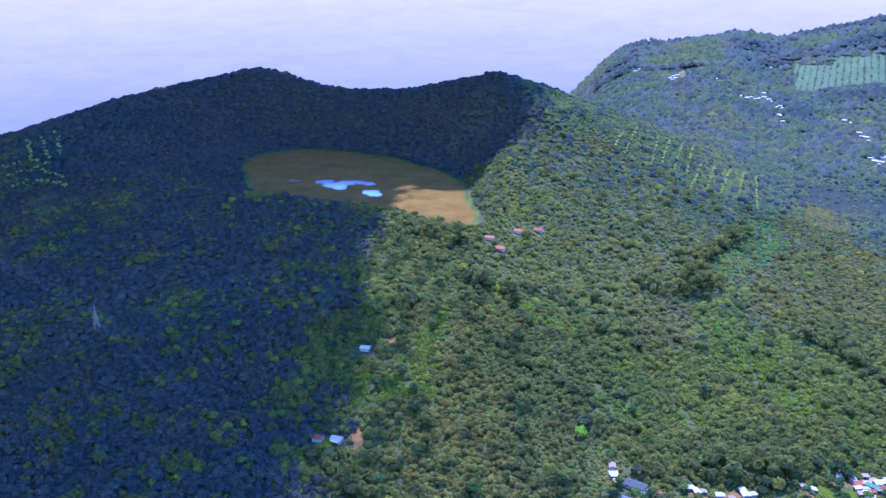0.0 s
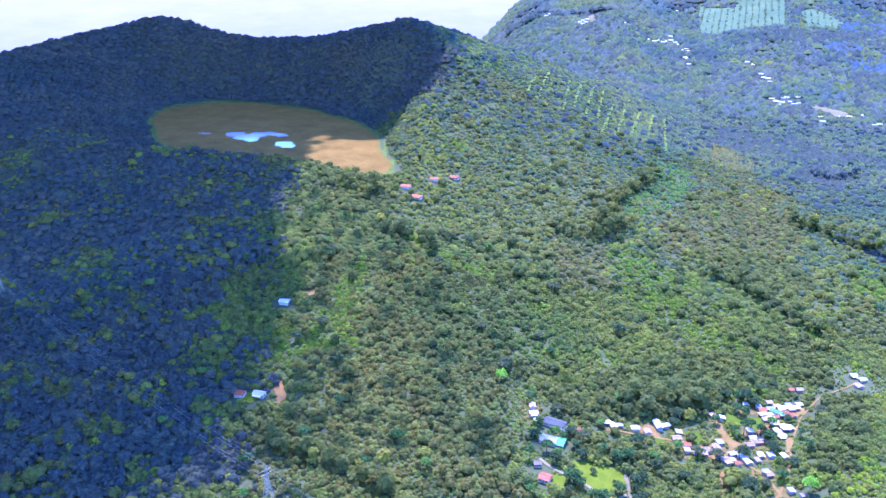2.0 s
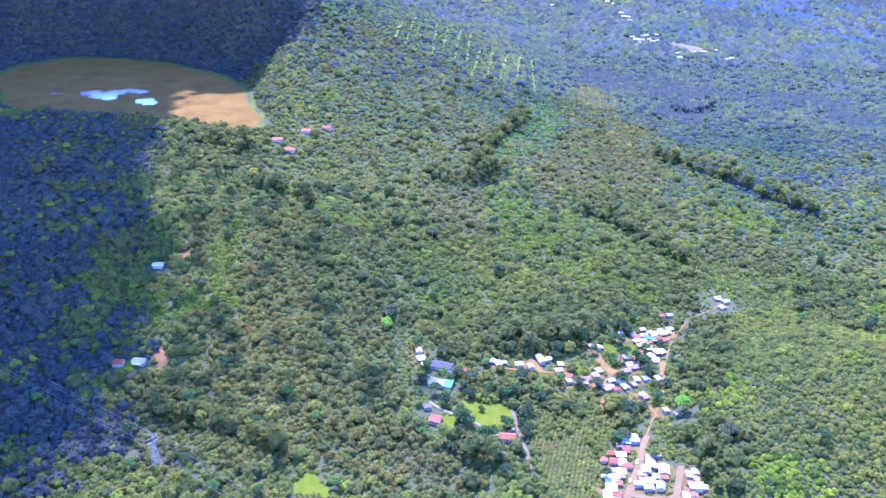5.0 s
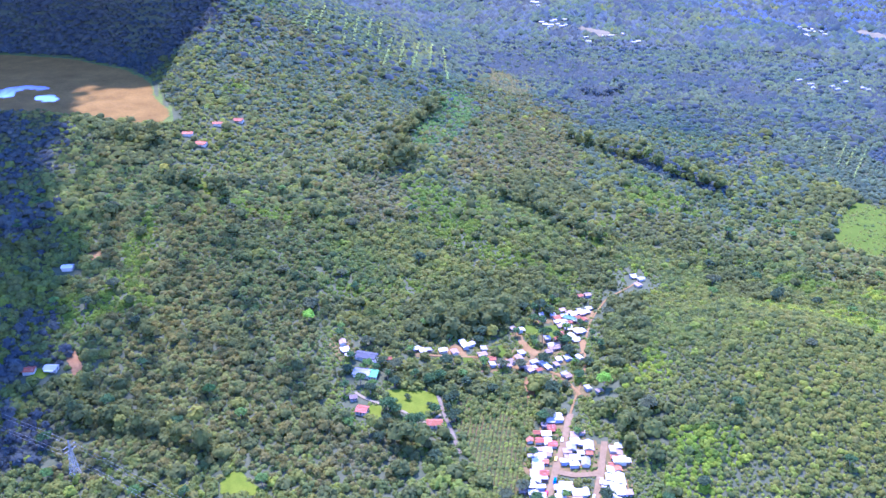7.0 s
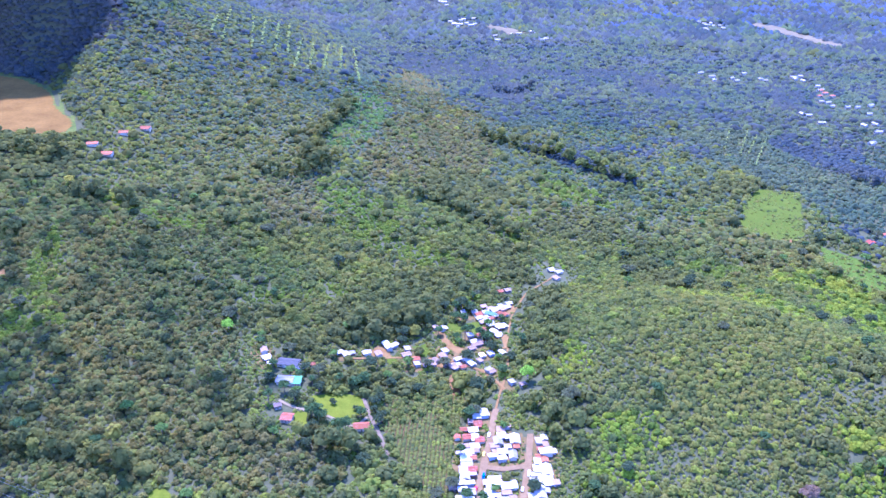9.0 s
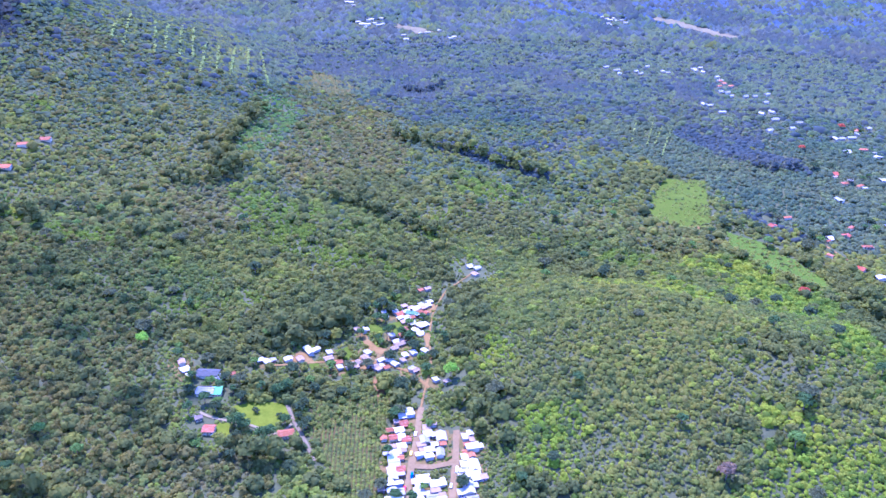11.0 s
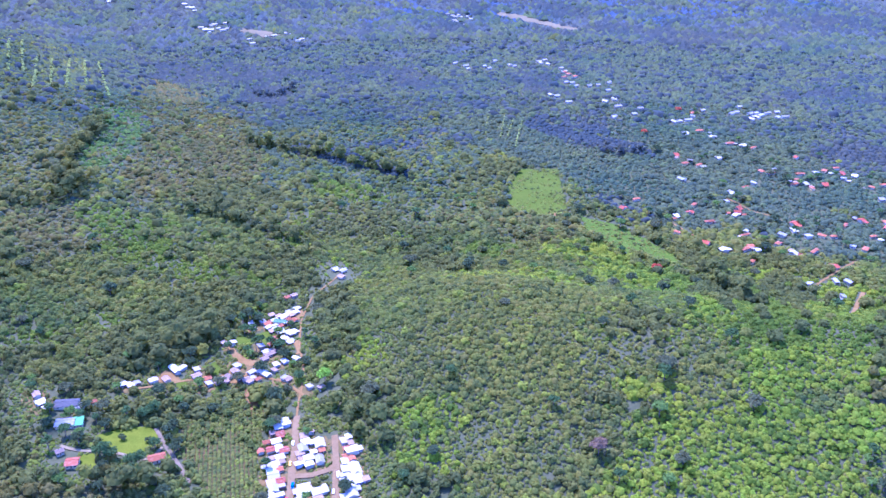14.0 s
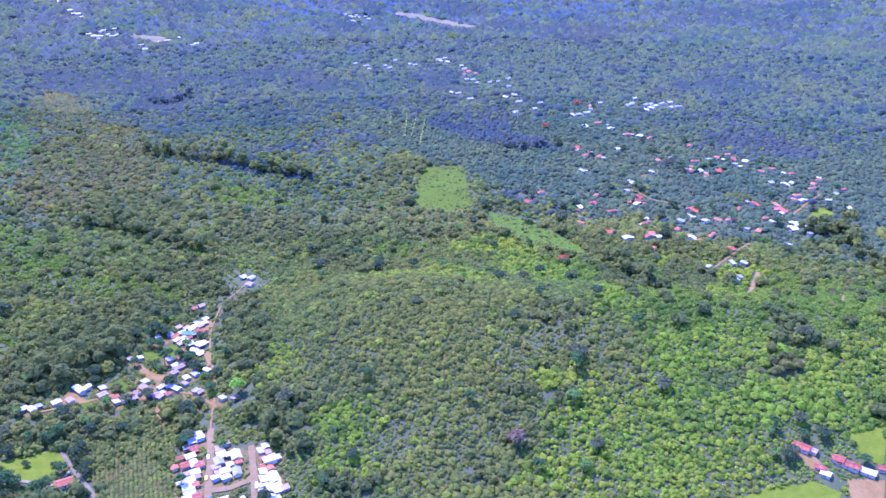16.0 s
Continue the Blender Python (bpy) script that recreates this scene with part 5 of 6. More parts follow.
def house(label, group, w, d, h, rise, shape, roof_mat, wall_mat, lean=0, deep=2.5, name="house", category="house"):
    """A dwelling with walls, roof, ridge cap or lean-to, a door and windows; its front faces -y."""
    top = base_of(name, label, category, group)
    over = 0.6
    if shape == "gable":
        part("wall", gable_wall(w, d, h, rise, deep), wall_mat, top)
        roof = part("roof", gable_roof(w, d, h, rise, over), roof_mat, top)
        part("ridge_cap", box(-w / 2 - over, w / 2 + over, -0.22, 0.22, h + rise + 0.15, h + rise + 0.27), roof_mat, roof)
    elif shape == "hip":
        part("wall", box(-w / 2, w / 2, -d / 2, d / 2, -deep, h - 0.12), wall_mat, top)
        part("roof", hip_roof(w, d, h, rise, over), roof_mat, top)
    else:
        wall = box(-w / 2, w / 2, -d / 2, d / 2, -deep, h)
        for v in wall.verts:
            if v.co.z > 0:
                v.co.z += rise * (v.co.y + d / 2) / d
        part("wall", wall, wall_mat, top)
        part("roof", shed_roof(w, d, h, rise, over), roof_mat, top)
    part("door", box(-0.5, 0.5, -d / 2 - 0.06, -d / 2 + 0.05, 0.0, min(2.05, h - 0.1)), M_WOOD, top, "dark wooden door")
    for x in (-w * 0.32, w * 0.32):
        win = part("window", box(x - 0.6, x + 0.6, -d / 2 - 0.05, -d / 2 + 0.05, 0.95, min(2.0, h - 0.15)), M_GLASS, top, "dark window pane")
        part("window_sill", box(x - 0.7, x + 0.7, -d / 2 - 0.16, -d / 2 - 0.055, 0.83, 0.93), wall_mat, win)
    part("window", box(w / 2 - 0.05, w / 2 + 0.05, -0.6, 0.6, 0.95, min(2.0, h - 0.15)), M_GLASS, top, "dark window pane")
    if lean:
        s = shed_roof(w * 0.8, lean, h - 0.75, 0.5, 0.2)
        for v in s.verts:
            v.co.y -= d / 2 + lean / 2 + 0.25
        porch = part("porch_roof", s, roof_mat, top)
        for x in (-w * 0.36, w * 0.36):
            part("porch_post", box(x - 0.08, x + 0.08, -d / 2 - lean - 0.05, -d / 2 - lean + 0.11, -deep, h - 0.72), M_WOOD, porch)
    return top


def stand(ob, x, y, turn, scale=1.0):
    """The pose of a thing on the land."""
    ob.matrix_basis = pose(x, y, height(x, y) + 0.35, 0, 0, turn)
    ob.scale = (scale, scale, scale)


def settle(kinds, spots, turn, seed, jitter=12, spread=0.07):
    """Houses of a few kinds at the given places."""
    rng = random.Random(seed)
    fresh_ = list(kinds)
    for x, y in spots:
        k = rng.randrange(len(kinds))
        a = turn + rng.uniform(-jitter, jitter) + rng.choice((0, 0, 90, 180))
        m = pose(x, y, height(x, y) + 0.35, 0, 0, a) @ Matrix.Diagonal((1 + rng.uniform(-spread, 1.6 * spread), 1 + rng.uniform(-spread, 1.6 * spread), 1, 1))
        if fresh_[k] is not None:
            kinds[k].matrix_basis = m
            fresh_[k] = None
        else:
            copy_thing(kinds[k], m)
    for k, f in enumerate(fresh_):
        if f is not None:
            for o in (*f.children_recursive, f):
                bpy.data.objects.remove(o)


# ---- the town ----
G = "houses of the village"
settle([house("small village house with weathered white sheet roof", G, 6.3, 4.6, 2.4, 0.9, "gable", M_WHITE_ROOF, M_PLASTER),
        house("small village house with bright sheet metal roof", G, 5.8, 4.8, 2.4, 0.7, "shed", M_WHITE_ROOF, M_BLOCK),
        house("village house with greyish zinc roof", G, 6.8, 4.8, 2.5, 1.1, "gable", M_ZINC_ROOF, M_PLASTER),
        house("narrow village house with white sheet roof", G, 5.0, 4.3, 2.5, 0.6, "shed", M_WHITE_ROOF, M_BLUE_WALL)], TOWN_WHITE, 3, 1, 5)
settle([house("large village house with white sheet roof", G, 8.6, 6.0, 2.7, 1.4, "gable", M_WHITE_ROOF, M_PLASTER),
        house("large village hall with broad white roof", G, 8.0, 6.4, 2.8, 1.0, "shed", M_WHITE_ROOF, M_PLASTER)], TOWN_LARGE, 3, 2, 4)
settle([house("village house with faded red sheet roof", G, 5.7, 4.3, 2.5, 1.0, "gable", M_RED_SHEET, M_PLASTER, 1.8),
        house("village house with rusty orange roof", G, 5.0, 4.3, 2.4, 0.6, "shed", M_RUST_ROOF, M_BLOCK)], TOWN_RED, 3, 3, 5)

# ---- the hamlet up the valley ----
G = "houses of the hamlet"
settle([house("hamlet house with pinkish weathered roof", G, 5.7, 4.3, 2.5, 0.8, "gable", M_RUST_ROOF, M_PLASTER), house("hamlet house with pale sheet metal roof", G, 6.1, 4.3, 2.6, 0.9, "gable", M_WHITE_ROOF, M_PLASTER, 2),
        house("low hamlet shack with zinc roof", G, 5.0, 3.7, 2.4, 0.5, "shed", M_ZINC_ROOF, M_BLOCK),
        house("hamlet house with white roof and blue wall", G, 5.7, 4.0, 2.7, 0.8, "gable", M_WHITE_ROOF, M_BLUE_WALL)], HAMLET_WHITE + HAMLET_LANE, 25, 4, 10)
settle([house("hamlet house with rusty sheet roof", G, 5.4, 4.0, 2.5, 0.8, "gable", M_RUST_ROOF, M_BLOCK),
        house("hamlet house with clay tile roof", G, 5.7, 4.0, 2.6, 1.2, "gable", M_TILE_ROOF, M_PLASTER, 1.8)], HAMLET_RED, 25, 5, 10)
settle([house("long low shed with white sheet roof", G, 12.1, 5.0, 2.8, 0.9, "gable", M_WHITE_ROOF, M_BLOCK)], LONG_SHEDS, 25, 6, 6)
settle([house("broad shed with dark green sheet roof", G, 10.1, 5.4, 3.0, 1.0, "gable", M_GREEN_ROOF, M_BLOCK)], GREEN_ROOF, -28, 7, 0)

# ---- sheds and annexes packed beside the houses ----
def annex_spots(homes, count, seed, reach):
    rng = random.Random(seed)
    taken, out = [p for spots, _ in HOMES for p in spots], []
    for _ in range(count * 12):
        hx, hy = rng.choice(homes)
        a, d = rng.uniform(0, 6.283), rng.uniform(4.6, reach)
        x, y = hx + d * math.cos(a), hy + d * math.sin(a)
        clear = all(math.hypot(x - p[0], y - p[1]) > 4.4 for p in taken)
        here = (np.array([x]), np.array([y]))
        if clear and all(beside(line, *here)[0] > wide * 0.5 + 2.2 for line, wide in WAYS) and not inside(COFFEE_ROWS, *here)[0]:
            taken.append((x, y)), out.append((x, y))
        if len(out) >= count:
            break
    return out


def sheds(G):
    return [house("low shed with rusty brown sheet roof", G, 4.4, 3.2, 2.3, 0.4, "shed", M_RUST_ROOF, M_BLOCK, name="shed", category="shed"),
            house("small shed with dull zinc sheet roof", G, 4.0, 3.0, 2.2, 0.5, "shed", M_ZINC_ROOF, M_WOOD, name="shed", category="shed"),
            house("small annex with pale sheet roof", G, 4.8, 3.4, 2.4, 0.5, "gable", M_WHITE_ROOF, M_BLOCK, name="shed", category="shed"),
            house("little annex with clay tile roof", G, 4.2, 3.4, 2.3, 0.8, "gable", M_TILE_ROOF, M_PLASTER, name="shed", category="shed")]


settle(sheds("sheds of the village"), annex_spots(TOWN_WHITE + TOWN_RED + TOWN_LARGE, 34, 21, 7.5), 3, 14, 5)
settle(sheds("sheds of the hamlet"), annex_spots(HAMLET_WHITE + HAMLET_RED + LONG_SHEDS, 34, 22, 11) + annex_spots(GREEN_ROOF, 9, 23, 15), 25, 15, 10)
settle(sheds("sheds of the valley village"), annex_spots(VALLEY_RED + VALLEY_WHITE + VALLEY_RED_EAST, 30, 24, 12), 12, 16, 25)

# ---- the estate ----
for (x, y), (label, w, d, shape, mat, turn) in zip(ESTATE, [
        ("estate barn with dark grey roof", 17, 9, "gable", M_DARK_ROOF, -12), ("estate shed with pale grey roof", 13, 9, "gable", M_GREY_ROOF, -6),
        ("estate shed with bright mint green roof", 6.5, 8, "shed", M_MINT_ROOF, -6), ("estate cottage with pinkish red roof", 8, 8, "gable", M_RED_SHEET, -10),
        ("estate guest house with faded pink tile roof", 11, 7, "gable", M_TILE_ROOF, 4), ("small estate hut with brown roof", 5, 4, "gable", M_RUST_ROOF, 20)]):
    stand(house(label, "buildings of the estate", w, d, 2.9, 1.3, shape, mat, M_PLASTER), x, y, turn)

# ---- houses on the slopes ----
for spots, label, w, d, mat in ((HILL_WHITE, "lone hillside house with white sheet roof", 10, 6.5, M_WHITE_ROOF), (HILL_RED, "lone hillside house with dull red roof", 9, 6, M_RED_SHEET),
                                (LAKE_HOUSES, "lakeside house with orange red tile roof", 12, 7, M_TILE_ROOF)):
    settle([house(label, "hillside houses", w, d, 2.8, 1.3, "gable", mat, M_PLASTER, 2)], spots, 10, 8, 15)

# ---- the valley village ----
G = "houses of the valley village"
settle([house("valley house with orange red tile roof", G, 6.6, 5.0, 2.7, 1.5, "hip", M_TILE_ROOF, M_PLASTER),
        house("valley house with bright red tile roof", G, 7.2, 5.0, 2.7, 1.6, "gable", M_BRIGHT_TILE, M_PLASTER, 2.2),
        house("valley house with salmon tile roof and ochre walls", G, 6.0, 4.6, 2.7, 1.4, "hip", M_TILE_ROOF, M_OCHRE_WALL)], VALLEY_RED + VALLEY_RED_EAST, 12, 9, 25, 0.26)
settle([house("valley house with white sheet roof", G, 6.7, 4.7, 2.8, 1.0, "gable", M_WHITE_ROOF, M_PLASTER, 2),
        house("valley house with pale zinc roof", G, 6.1, 4.7, 2.8, 0.8, "shed", M_ZINC_ROOF, M_PLASTER)], VALLEY_WHITE + VALLEY_WHITE_SOUTH, 12, 10, 25, 0.28)

# ---- far settlements ----
G = "far houses"
settle([house("distant house with pale sheet roof", G, 7.8, 5.4, 3, 1.2, "gable", M_ZINC_ROOF, M_PLASTER, deep=4),
        house("distant long house with pale roof", G, 10.8, 5.4, 3, 1.0, "gable", M_ZINC_ROOF, M_PLASTER, deep=4)], UPPER_WHITE + FAR_WHITE + FAR_WHITE_EAST, 10, 11, 20)
settle([house("distant house with red tile roof", G, 8.4, 6.1, 3, 1.6, "hip", M_TILE_ROOF, M_PLASTER, deep=4)], FAR_RED, 10, 12, 20)
settle([house("distant house on the mountain range with white roof", G, 10.2, 6.1, 3.2, 1.4, "gable", M_WHITE_ROOF, M_PLASTER, deep=5)], RANGE_WHITE, 10, 13, 20)

# ---- the farm ----
for (x, y), (label, w, d, mat, turn) in zip(FARM_RED + FARM_WHITE, [
        ("farm barn with crimson sheet roof", 11, 5.6, M_CRIMSON, -62), ("small farm store with rusty red roof", 4.6, 3.8, M_RUST_ROOF, -62), ("low farm shed with red roof", 6, 3.6, M_CRIMSON, -62),
        ("farm wing with crimson sheet roof", 7, 5.4, M_CRIMSON, -58), ("long farm stable with crimson sheet roof", 14, 5, M_CRIMSON, -58), ("farm hut with bright red roof", 4.6, 3.8, M_CRIMSON, -50),
        ("farm shed with white roof", 6, 3.8, M_WHITE_ROOF, -60), ("long farm house with white roof", 9, 4.8, M_WHITE_ROOF, -58)]):
    stand(house(label, "buildings of the farm", w, d * 1.15, 2.0, 0.9, "gable", mat, M_BLOCK), x, y, turn)


# ---- trees standing apart ----
def tree(label, leaves, seed, tall=9.0, wide=4.2, clumps=24, group="trees among the houses"):
    """A tapered trunk with limbs under an uneven crown of leaf clumps."""
    rng = np.random.RandomState(seed)
    top = base_of("tree", label, "tree", group)
    bm = bmesh.new()

    def limb(a, c, r0, r1, sides=6):
        a, c = Vector(a), Vector(c)
        q = (c - a).to_track_quat("Z", "Y")
        rows = [[bm.verts.new(p + q @ Vector((r * math.cos(k * 6.2832 / sides), r * math.sin(k * 6.2832 / sides), 0))) for k in range(sides)] for p, r in ((a, r0), (c, r1))]
        for k in range(sides):
            bm.faces.new((rows[0][k], rows[0][(k + 1) % sides], rows[1][(k + 1) % sides], rows[1][k]))

    fork = tall * 0.42
    limb((0, 0, -1.0), (0.1, 0.05, fork), 0.32, 0.22)
    ends = []
    for k in range(5):
        a = k * 1.2566 + rng.rand() * 0.7
        e = (math.cos(a) * wide * 0.55, math.sin(a) * wide * 0.55, tall * (0.62 + 0.15 * rng.rand()))
        limb((0.1, 0.05, fork - 0.3), e, 0.16, 0.05, 5)
        ends.append(e)
    part("trunk", bm, M_BARK, top, "greyish brown trunk and limbs")
    V, Fc, n = [], [], 0
    for k in range(clumps // 2):
        if k < 5:
            c = np.array(ends[k])
        else:
            a, q = rng.rand() * 6.283, math.sqrt(rng.rand())
            c = np.array([math.cos(a) * q * wide * 0.7, math.sin(a) * q * wide * 0.7, tall * (0.60 + 0.28 * (1 - q * q) * (0.5 + 0.5 * rng.rand()))])
        s = wide * (0.34 + 0.18 * rng.rand())
        tv, tf = spray_crown(rng, 30, 0.33, 0.8)
        V.append(tv * s + c)
        Fc.append(tf + n)
        n += len(tv)
    crown_ob = new("crown", mesh_of("crown", np.concatenate(V), np.concatenate(Fc), leaves))
    crown_ob.parent = top
    return top


def spread_trees(kinds, spots, seed, lo=0.8, hi=1.25):
    rng = random.Random(seed)
    used = [False] * len(kinds)
    for k, (x, y) in enumerate(spots):
        i = k % len(kinds)
        s = rng.uniform(lo, hi)
        m = pose(x, y, height(x, y), 0, 0, rng.uniform(0, 360))
        ob = kinds[i] if not used[i] else copy_thing(kinds[i], m)
        used[i] = True
        ob.matrix_basis = m @ Matrix.Diagonal((s, s, s * rng.uniform(0.9, 1.1), 1))


def garden_spots(seed, spots, reach, count):
    rng = np.random.RandomState(seed)
    c = np.array(spots, float)[rng.randint(len(spots), size=count * 6)] + rng.normal(0, reach, (count * 6, 2))
    return c[~open_ground(c[:, 0], c[:, 1], 0.75)][:count].tolist()


village_trees = [tree("leafy green garden tree", M_TREE_GREEN, 1), tree("dark green mango-like shade tree", M_TREE_DARK, 2, 10, 5.2, 30), tree("fresh bright green tree", M_TREE_FRESH, 3, 8, 3.8),
                 tree("olive green feathery tree", M_TREE_OLIVE, 4, 9, 4.6), tree("tall slim green tree", M_TREE_GREEN, 5, 12, 3.4)]
spread_trees(village_trees, garden_spots(1, TOWN_WHITE, 16, 11) + garden_spots(2, HAMLET_WHITE, 15, 44) + garden_spots(3, VALLEY_RED, 18, 46)
             + garden_spots(4, VALLEY_WHITE, 18, 26) + garden_spots(5, ESTATE, 16, 16) + garden_spots(6, FARM_RED, 18, 10), 5)
rim_spots = [p for p in garden_spots(7, [(x, y) for x, y in LAWN], 14, 18)]
spread_trees([tree("dark hedge tree beside the lawn", M_TREE_DARK, 6, 9, 4.0, group="trees round the lawn"), tree("broad green tree beside the lawn", M_TREE_GREEN, 7, 10, 5, group="trees round the lawn")], rim_spots, 6)
lx, ly = sum(x for x, y in LAWN) / len(LAWN), sum(y for x, y in LAWN) / len(LAWN)
spread_trees([tree("small round ornamental tree on the lawn", M_TREE_DARK, 31, 5, 2.6, 14, "trees on the lawn")], [(lx - 7, ly + 3), (lx - 9, ly + 4.5), (lx + 9, ly - 2)], 14, 0.7, 1.0)
spread_trees([tree("vivid lime green tree standing out of the woods", M_TREE_LIME, 8, 13, 6.0, 34, "landmark trees")], BRIGHT_TREES + BTREE[:1], 7, 0.95, 1.15)
spread_trees([tree("yellow flowering tree on the slope", M_TREE_YELLOW, 9, 12, 6, 30, "landmark trees")], BTREE[1:], 8, 1, 1.1)
spread_trees([tree("pinkish half-bare flowering tree", M_TREE_PINK, 10, 13, 6, 22, "landmark trees")], PINK_TREE, 9, 1.1, 1.2)
spread_trees([tree("orange red flame tree", M_TREE_RED, 11, 9, 5, 26, "landmark trees")], RED_TREES, 10, 0.9, 1.2)

# ---- larger trees rising out of the woods ----
rng = np.random.RandomState(71)
sx, sy = rng.uniform(-560, 560, 4000), rng.uniform(380, 1000, 4000)
sr, sa = np.hypot(sx, sy), np.degrees(np.arctan2(sx, sy))
ok = (sr > 440) & (sr < 1000) & (np.abs(sa) < 56) & ~open_ground(sx, sy, 1.2)
tall_spots = np.stack([sx, sy], 1)[ok][:100].tolist()
G = "large trees in the woods"
spread_trees([tree("broad dark green forest tree above the canopy", M_TREE_DARK, 21, 13, 6.5, 34, G), tree("tall mid green forest tree above the canopy", M_TREE_GREEN, 22, 14, 5.5, 30, G),
              tree("wide olive shade tree over coffee bushes", M_TREE_OLIVE, 23, 11, 6.5, 34, G), tree("fresh green spreading tree in the woods", M_TREE_FRESH, 24, 12, 5.5, 30, G)], tall_spots, 12, 0.7, 1.1)


# ---- power line ----
def rod(bm, a, c, r):
    a, c = Vector(a), Vector(c)
    q = (c - a).to_track_quat("Z", "Y")
    rows = [[bm.verts.new(p + q @ Vector((r * x, r * y, 0))) for x, y in ((1, 1), (-1, 1), (-1, -1), (1, -1))] for p in (a, c)]
    for k in range(4):
        bm.faces.new((rows[0][k], rows[0][(k + 1) % 4], rows[1][(k + 1) % 4], rows[1][k]))


def pylon(x, y, turn):
    top = base_of("pylon", "grey steel lattice power pylon on the slope", "pylon", "pylons of the power line")
    H, B = 30.0, 3.0
    leg_at = lambda z: B * (1 - 0.78 * min(z / 22.0, 1))
    for sx, sy in ((1, 1), (-1, 1), (-1, -1), (1, -1)):
        bm = bmesh.new()
        rod(bm, (sx * B, sy * B, -2), (sx * leg_at(22), sy * leg_at(22), 22), 0.14)
        rod(bm, (sx * leg_at(22), sy * leg_at(22), 22), (sx * 0.15, sy * 0.15, H), 0.11)
        part("leg", bm, M_STEEL, top)
    for k in range(7):
        z0, z1 = k * 3.2, (k + 1) * 3.2
        for sx, sy, tx, ty in ((1, 1, -1, 1), (-1, 1, -1, -1), (-1, -1, 1, -1), (1, -1, 1, 1)):
            a0, a1 = leg_at(z0), leg_at(z1)
            for p, q in (((sx, sy), (tx, ty)), ((tx, ty), (sx, sy))):
                bm = bmesh.new()
                rod(bm, (p[0] * a0, p[1] * a0, z0), (q[0] * a1, q[1] * a1, z1), 0.07)
                part("brace", bm, M_STEEL, top)
    for z in (21.5, 25.0):
        bm = bmesh.new()
        for s in (-1, 1):
            rod(bm, (0, s * 0.5, z), (5.0 if s > 0 else -5.0, 0, z + 0.4), 0.09)
            rod(bm, (0, -s * 0.5, z), (5.0 if s > 0 else -5.0, 0, z + 0.4), 0.09)
        arm = part("cross_arm", bm, M_STEEL, top)
        for s in (-1, 1):
            bm = bmesh.new()
            rod(bm, (5 * s, 0, z - 1.4), (5 * s, 0, z + 0.4), 0.12)
            part("insulator", bm, M_GLASS, arm)
    top.matrix_basis = pose(x, y, height(x, y), 0, 0, turn)
    return top


(px, py), (qx, qy) = PYLONS[0], PYLON_W[0]
line_turn = math.degrees(math.atan2(qy - py, qx - px)) + 90
for x, y in (PYLONS[0], PYLON_W[0], (2 * qx - px - 60, 2 * qy - py - 40), (2 * px - qx, 2 * py - qy)):
    pylon(x, y, line_turn)
side = Vector((math.cos(radians(line_turn)), math.sin(radians(line_turn)), 0))
ends = [(2 * px - qx, 2 * py - qy), PYLONS[0], PYLON_W[0], (2 * qx - px - 60, 2 * qy - py - 40)]
for off in (-5, 5):
    for up in (20.1, 23.6):
        cu = bpy.data.curves.new("power_cable", "CURVE")
        cu.dimensions, cu.bevel_depth, cu.bevel_resolution = "3D", 0.07, 0
        for (ax, ay), (cx, cy) in zip(ends[:-1], ends[1:]):
            sp = cu.splines.new("POLY")
            sp.points.add(16)
            za, zc = height(ax, ay) + up, height(cx, cy) + up
            for k in range(17):
                s = k / 16
                sp.points[k].co = (ax + (cx - ax) * s + side.x * off, ay + (cy - ay) * s + side.y * off, za + (zc - za) * s - 9 * 4 * s * (1 - s), 1)
        cu.materials.append(M_STEEL)
        tagged(new("power_cable", cu), "thin grey power cable strung between pylons", "cable", "cables of the power line")


# ---- vehicles in the street ----
def car(label, paint, box_van=False):
    top = base_of("van" if box_van else "car", label, "van" if box_van else "car", "vehicles in the street")
    bm = bmesh.new()
    side_ = [(-2.1, 0.35), (2.1, 0.35), (2.15, 0.75), (1.2, 0.95), (0.6, 1.45), (-1.4, 1.5), (-2.0, 0.95)] if not box_van else [(-2.3, 0.4), (2.3, 0.4), (2.35, 1.0), (1.7, 1.25), (1.3, 2.0), (-2.3, 2.1)]
    rows = [[bm.verts.new((x, y, z)) for x, z in side_] for y in (-0.85, 0.85)]
    n = len(side_)
    for k in range(n):
        bm.faces.new((rows[0][k], rows[0][(k + 1) % n], rows[1][(k + 1) % n], rows[1][k]))
    bm.faces.new(rows[0][::-1]), bm.faces.new(rows[1])
    part("body", bm, paint, top)
    for y in (-0.87, 0.87):
        part("side_window", box(-1.3, 0.55, y - 0.02, y + 0.02, 1.0, 1.38), M_GLASS, top)
    for x in (-1.3, 1.3):
        for y in (-0.82, 0.82):
            w = bmesh.new()
            bmesh.ops.create_cone(w, cap_ends=True, segments=12, radius1=0.34, radius2=0.34, depth=0.22)
            bmesh.ops.rotate(w, verts=w.verts, matrix=Matrix.Rotation(radians(90), 3, "X"))
            bmesh.ops.translate(w, verts=w.verts, vec=(x, y, 0.34))
            part("wheel", w, M_TYRE, top)
    return top


def along(line, s):
    k = int(s * (len(line) - 1))
    f = s * (len(line) - 1) - k
    (x0, y0), (x1, y1) = line[k], line[k + 1]
    return x0 + (x1 - x0) * f, y0 + (y1 - y0) * f, math.degrees(math.atan2(y1 - y0, x1 - x0))


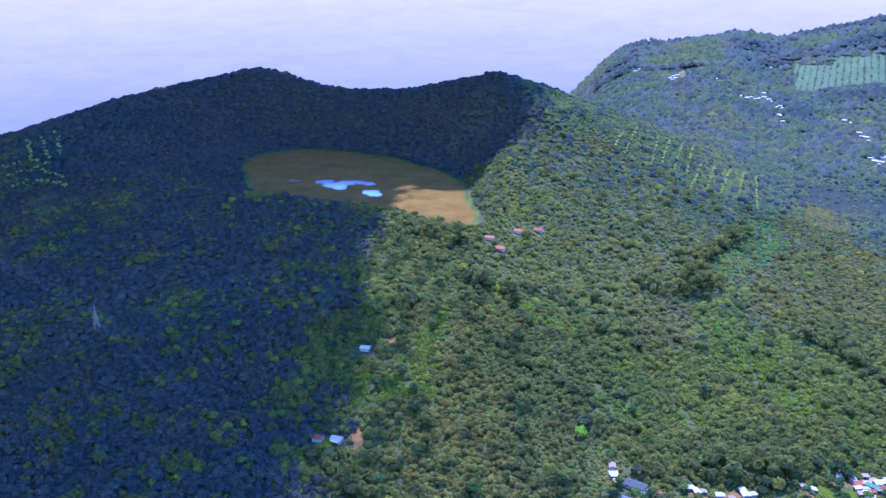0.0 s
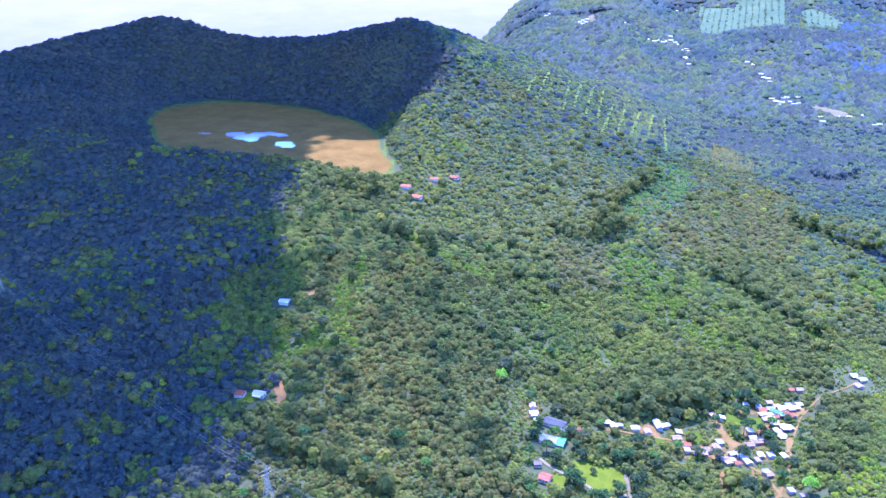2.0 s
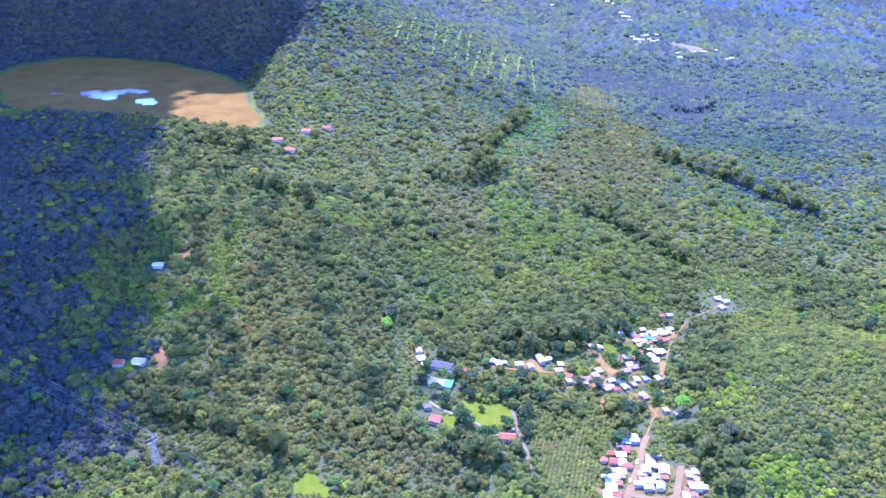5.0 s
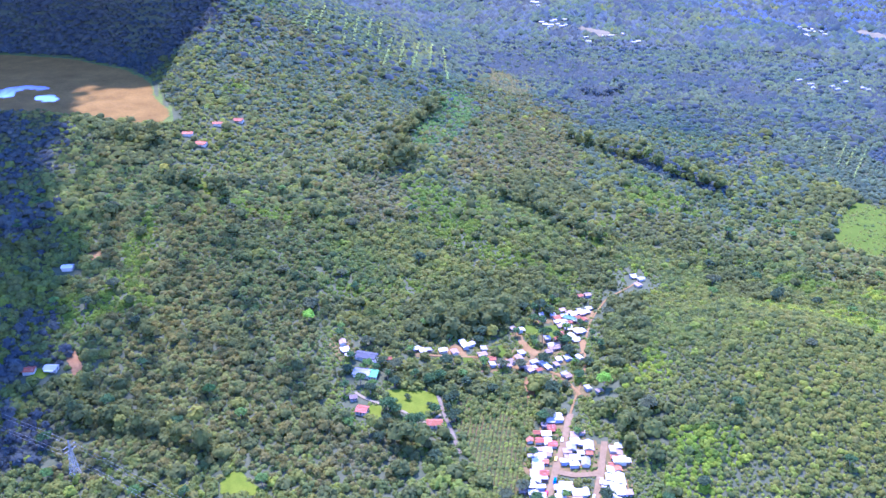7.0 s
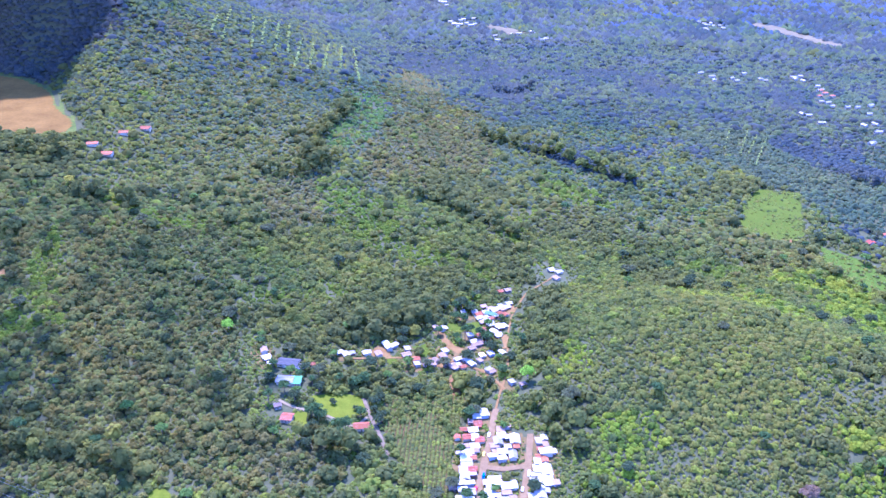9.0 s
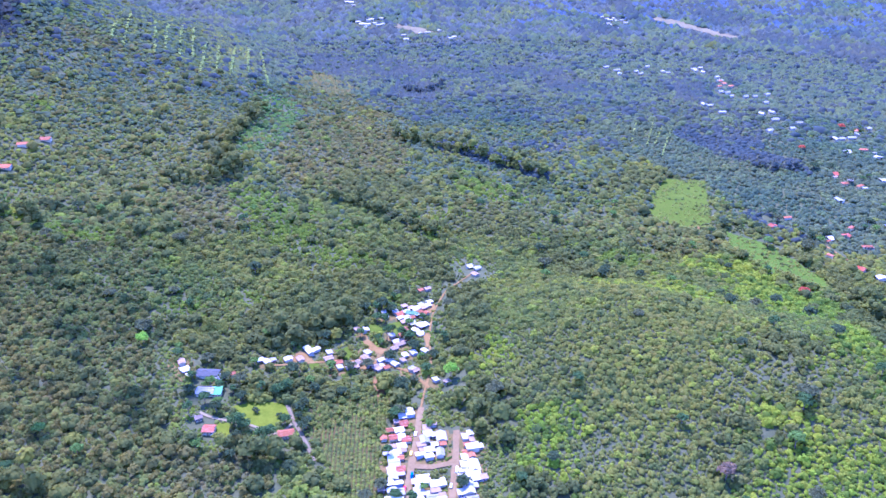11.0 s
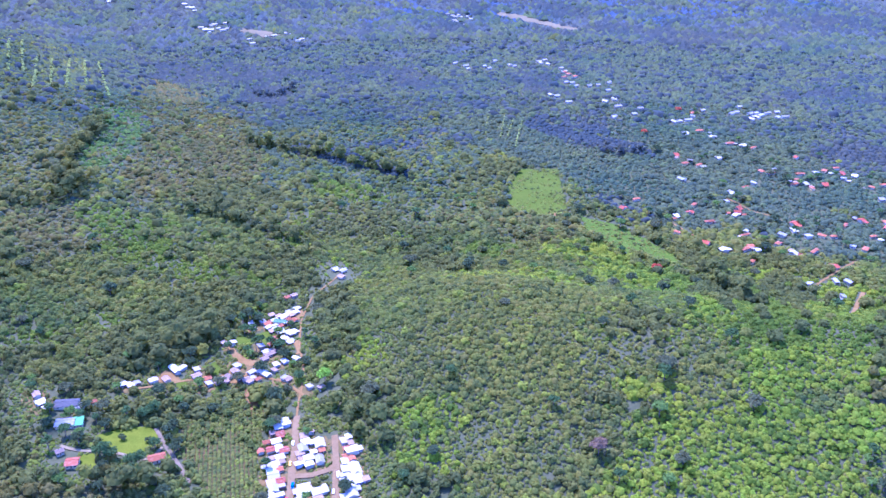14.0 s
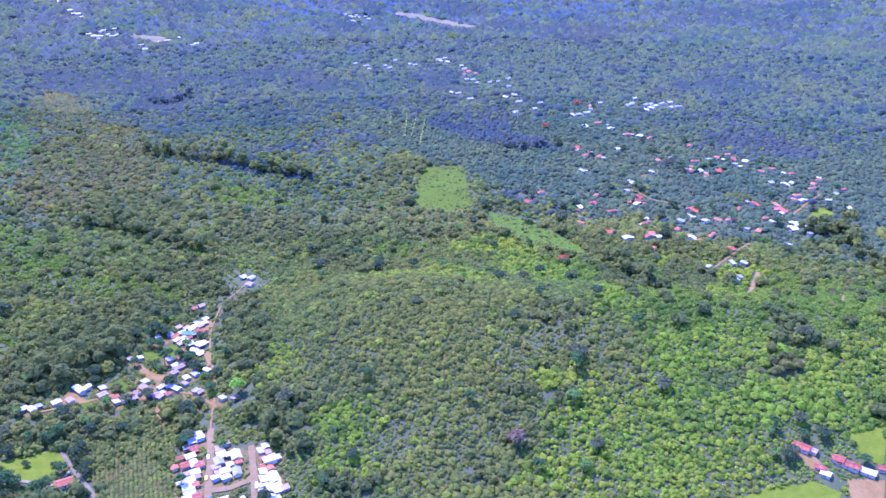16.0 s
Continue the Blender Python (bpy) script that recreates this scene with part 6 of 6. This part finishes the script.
for line, s, off, thing_ in ((STREET_WEST, 0.62, 1.5, car("blue delivery van parked in the street", M_PAINT_BLUE, True)), (STREET_WEST, 0.45, -1.9, car("yellow car at the kerb", M_PAINT_YELLOW)),
                             (STREET_WEST, 0.30, -1.5, car("white pickup-like car in the street", M_PAINT_WHITE)), (STREET_WEST, 0.72, -1.8, car("red car parked in the street", M_PAINT_RED)),
                             (STREET_EAST, 0.5, 1.5, car("white van in the side street", M_PAINT_WHITE, True)), (STREET_EAST, 0.68, -1.5, car("silver car in the side street", M_PAINT_GREY))):
    x, y, a = along(line, s)
    x += off
    thing_.matrix_basis = pose(x, y, height(x, y) + 0.68, 0, 0, a)

# ---- the cloud whose shadow lies on the crater ----
def cloud_edge(y):
    return np.interp(y, [300, 508, 572, 645, 716, 787, 874, 922, 1000, 1110, 1180, 1225, 1244, 1280, 1403, 1700],
                     [-335, -335, -330, -335, -378, -445, -452, -492, -520, -572, -572, -535, -415, -410, -419, -430])


rng = np.random.RandomState(3)
CV, CF, n = [], [], 0
ico = bmesh.new()
bmesh.ops.create_icosphere(ico, subdivisions=2, radius=1.0)
icov, icof = np.array([v.co[:] for v in ico.verts]), np.array([[v.index for v in f.verts] for f in ico.faces])
ico.free()
for k in range(1780):
    y = rng.uniform(250, 1850)
    if k < 420:
        x = cloud_edge(y) - 70 - 1250 * rng.rand() ** 1.6
        s = rng.uniform(60, 130) * min(1, 0.40 + (cloud_edge(y) - x) / 350)
    elif k < 900:
        # out-of-view puffs added farther west to dim the sky light over the shadow
        x, y = rng.uniform(-2900, -820), rng.uniform(-900, 2700)
        s = rng.uniform(110, 190)
    else:
        # small shreds added along the edge to soften the shadow's rim
        x = cloud_edge(y) - 60 + 110 * abs(rng.normal()) * (1 if y < 900 else 0.35)
        s = rng.uniform(5, 11)
    up = SUNWARD * ((1250 + rng.uniform(-60, 60)) / SUNWARD.z)
    v, f = (icov, icof) if k < 900 else (OCTA_V, OCTA_F)
    CV.append(v * s + [x + up.x, y + up.y, up.z])
    CF.append(f + n)
    n += len(v)
tagged(new("cloud", mesh_of("cloud", np.concatenate(CV), np.concatenate(CF), M_CLOUD)), "broad white cumulus cloud high over the crater", "cloud", kind="stuff")
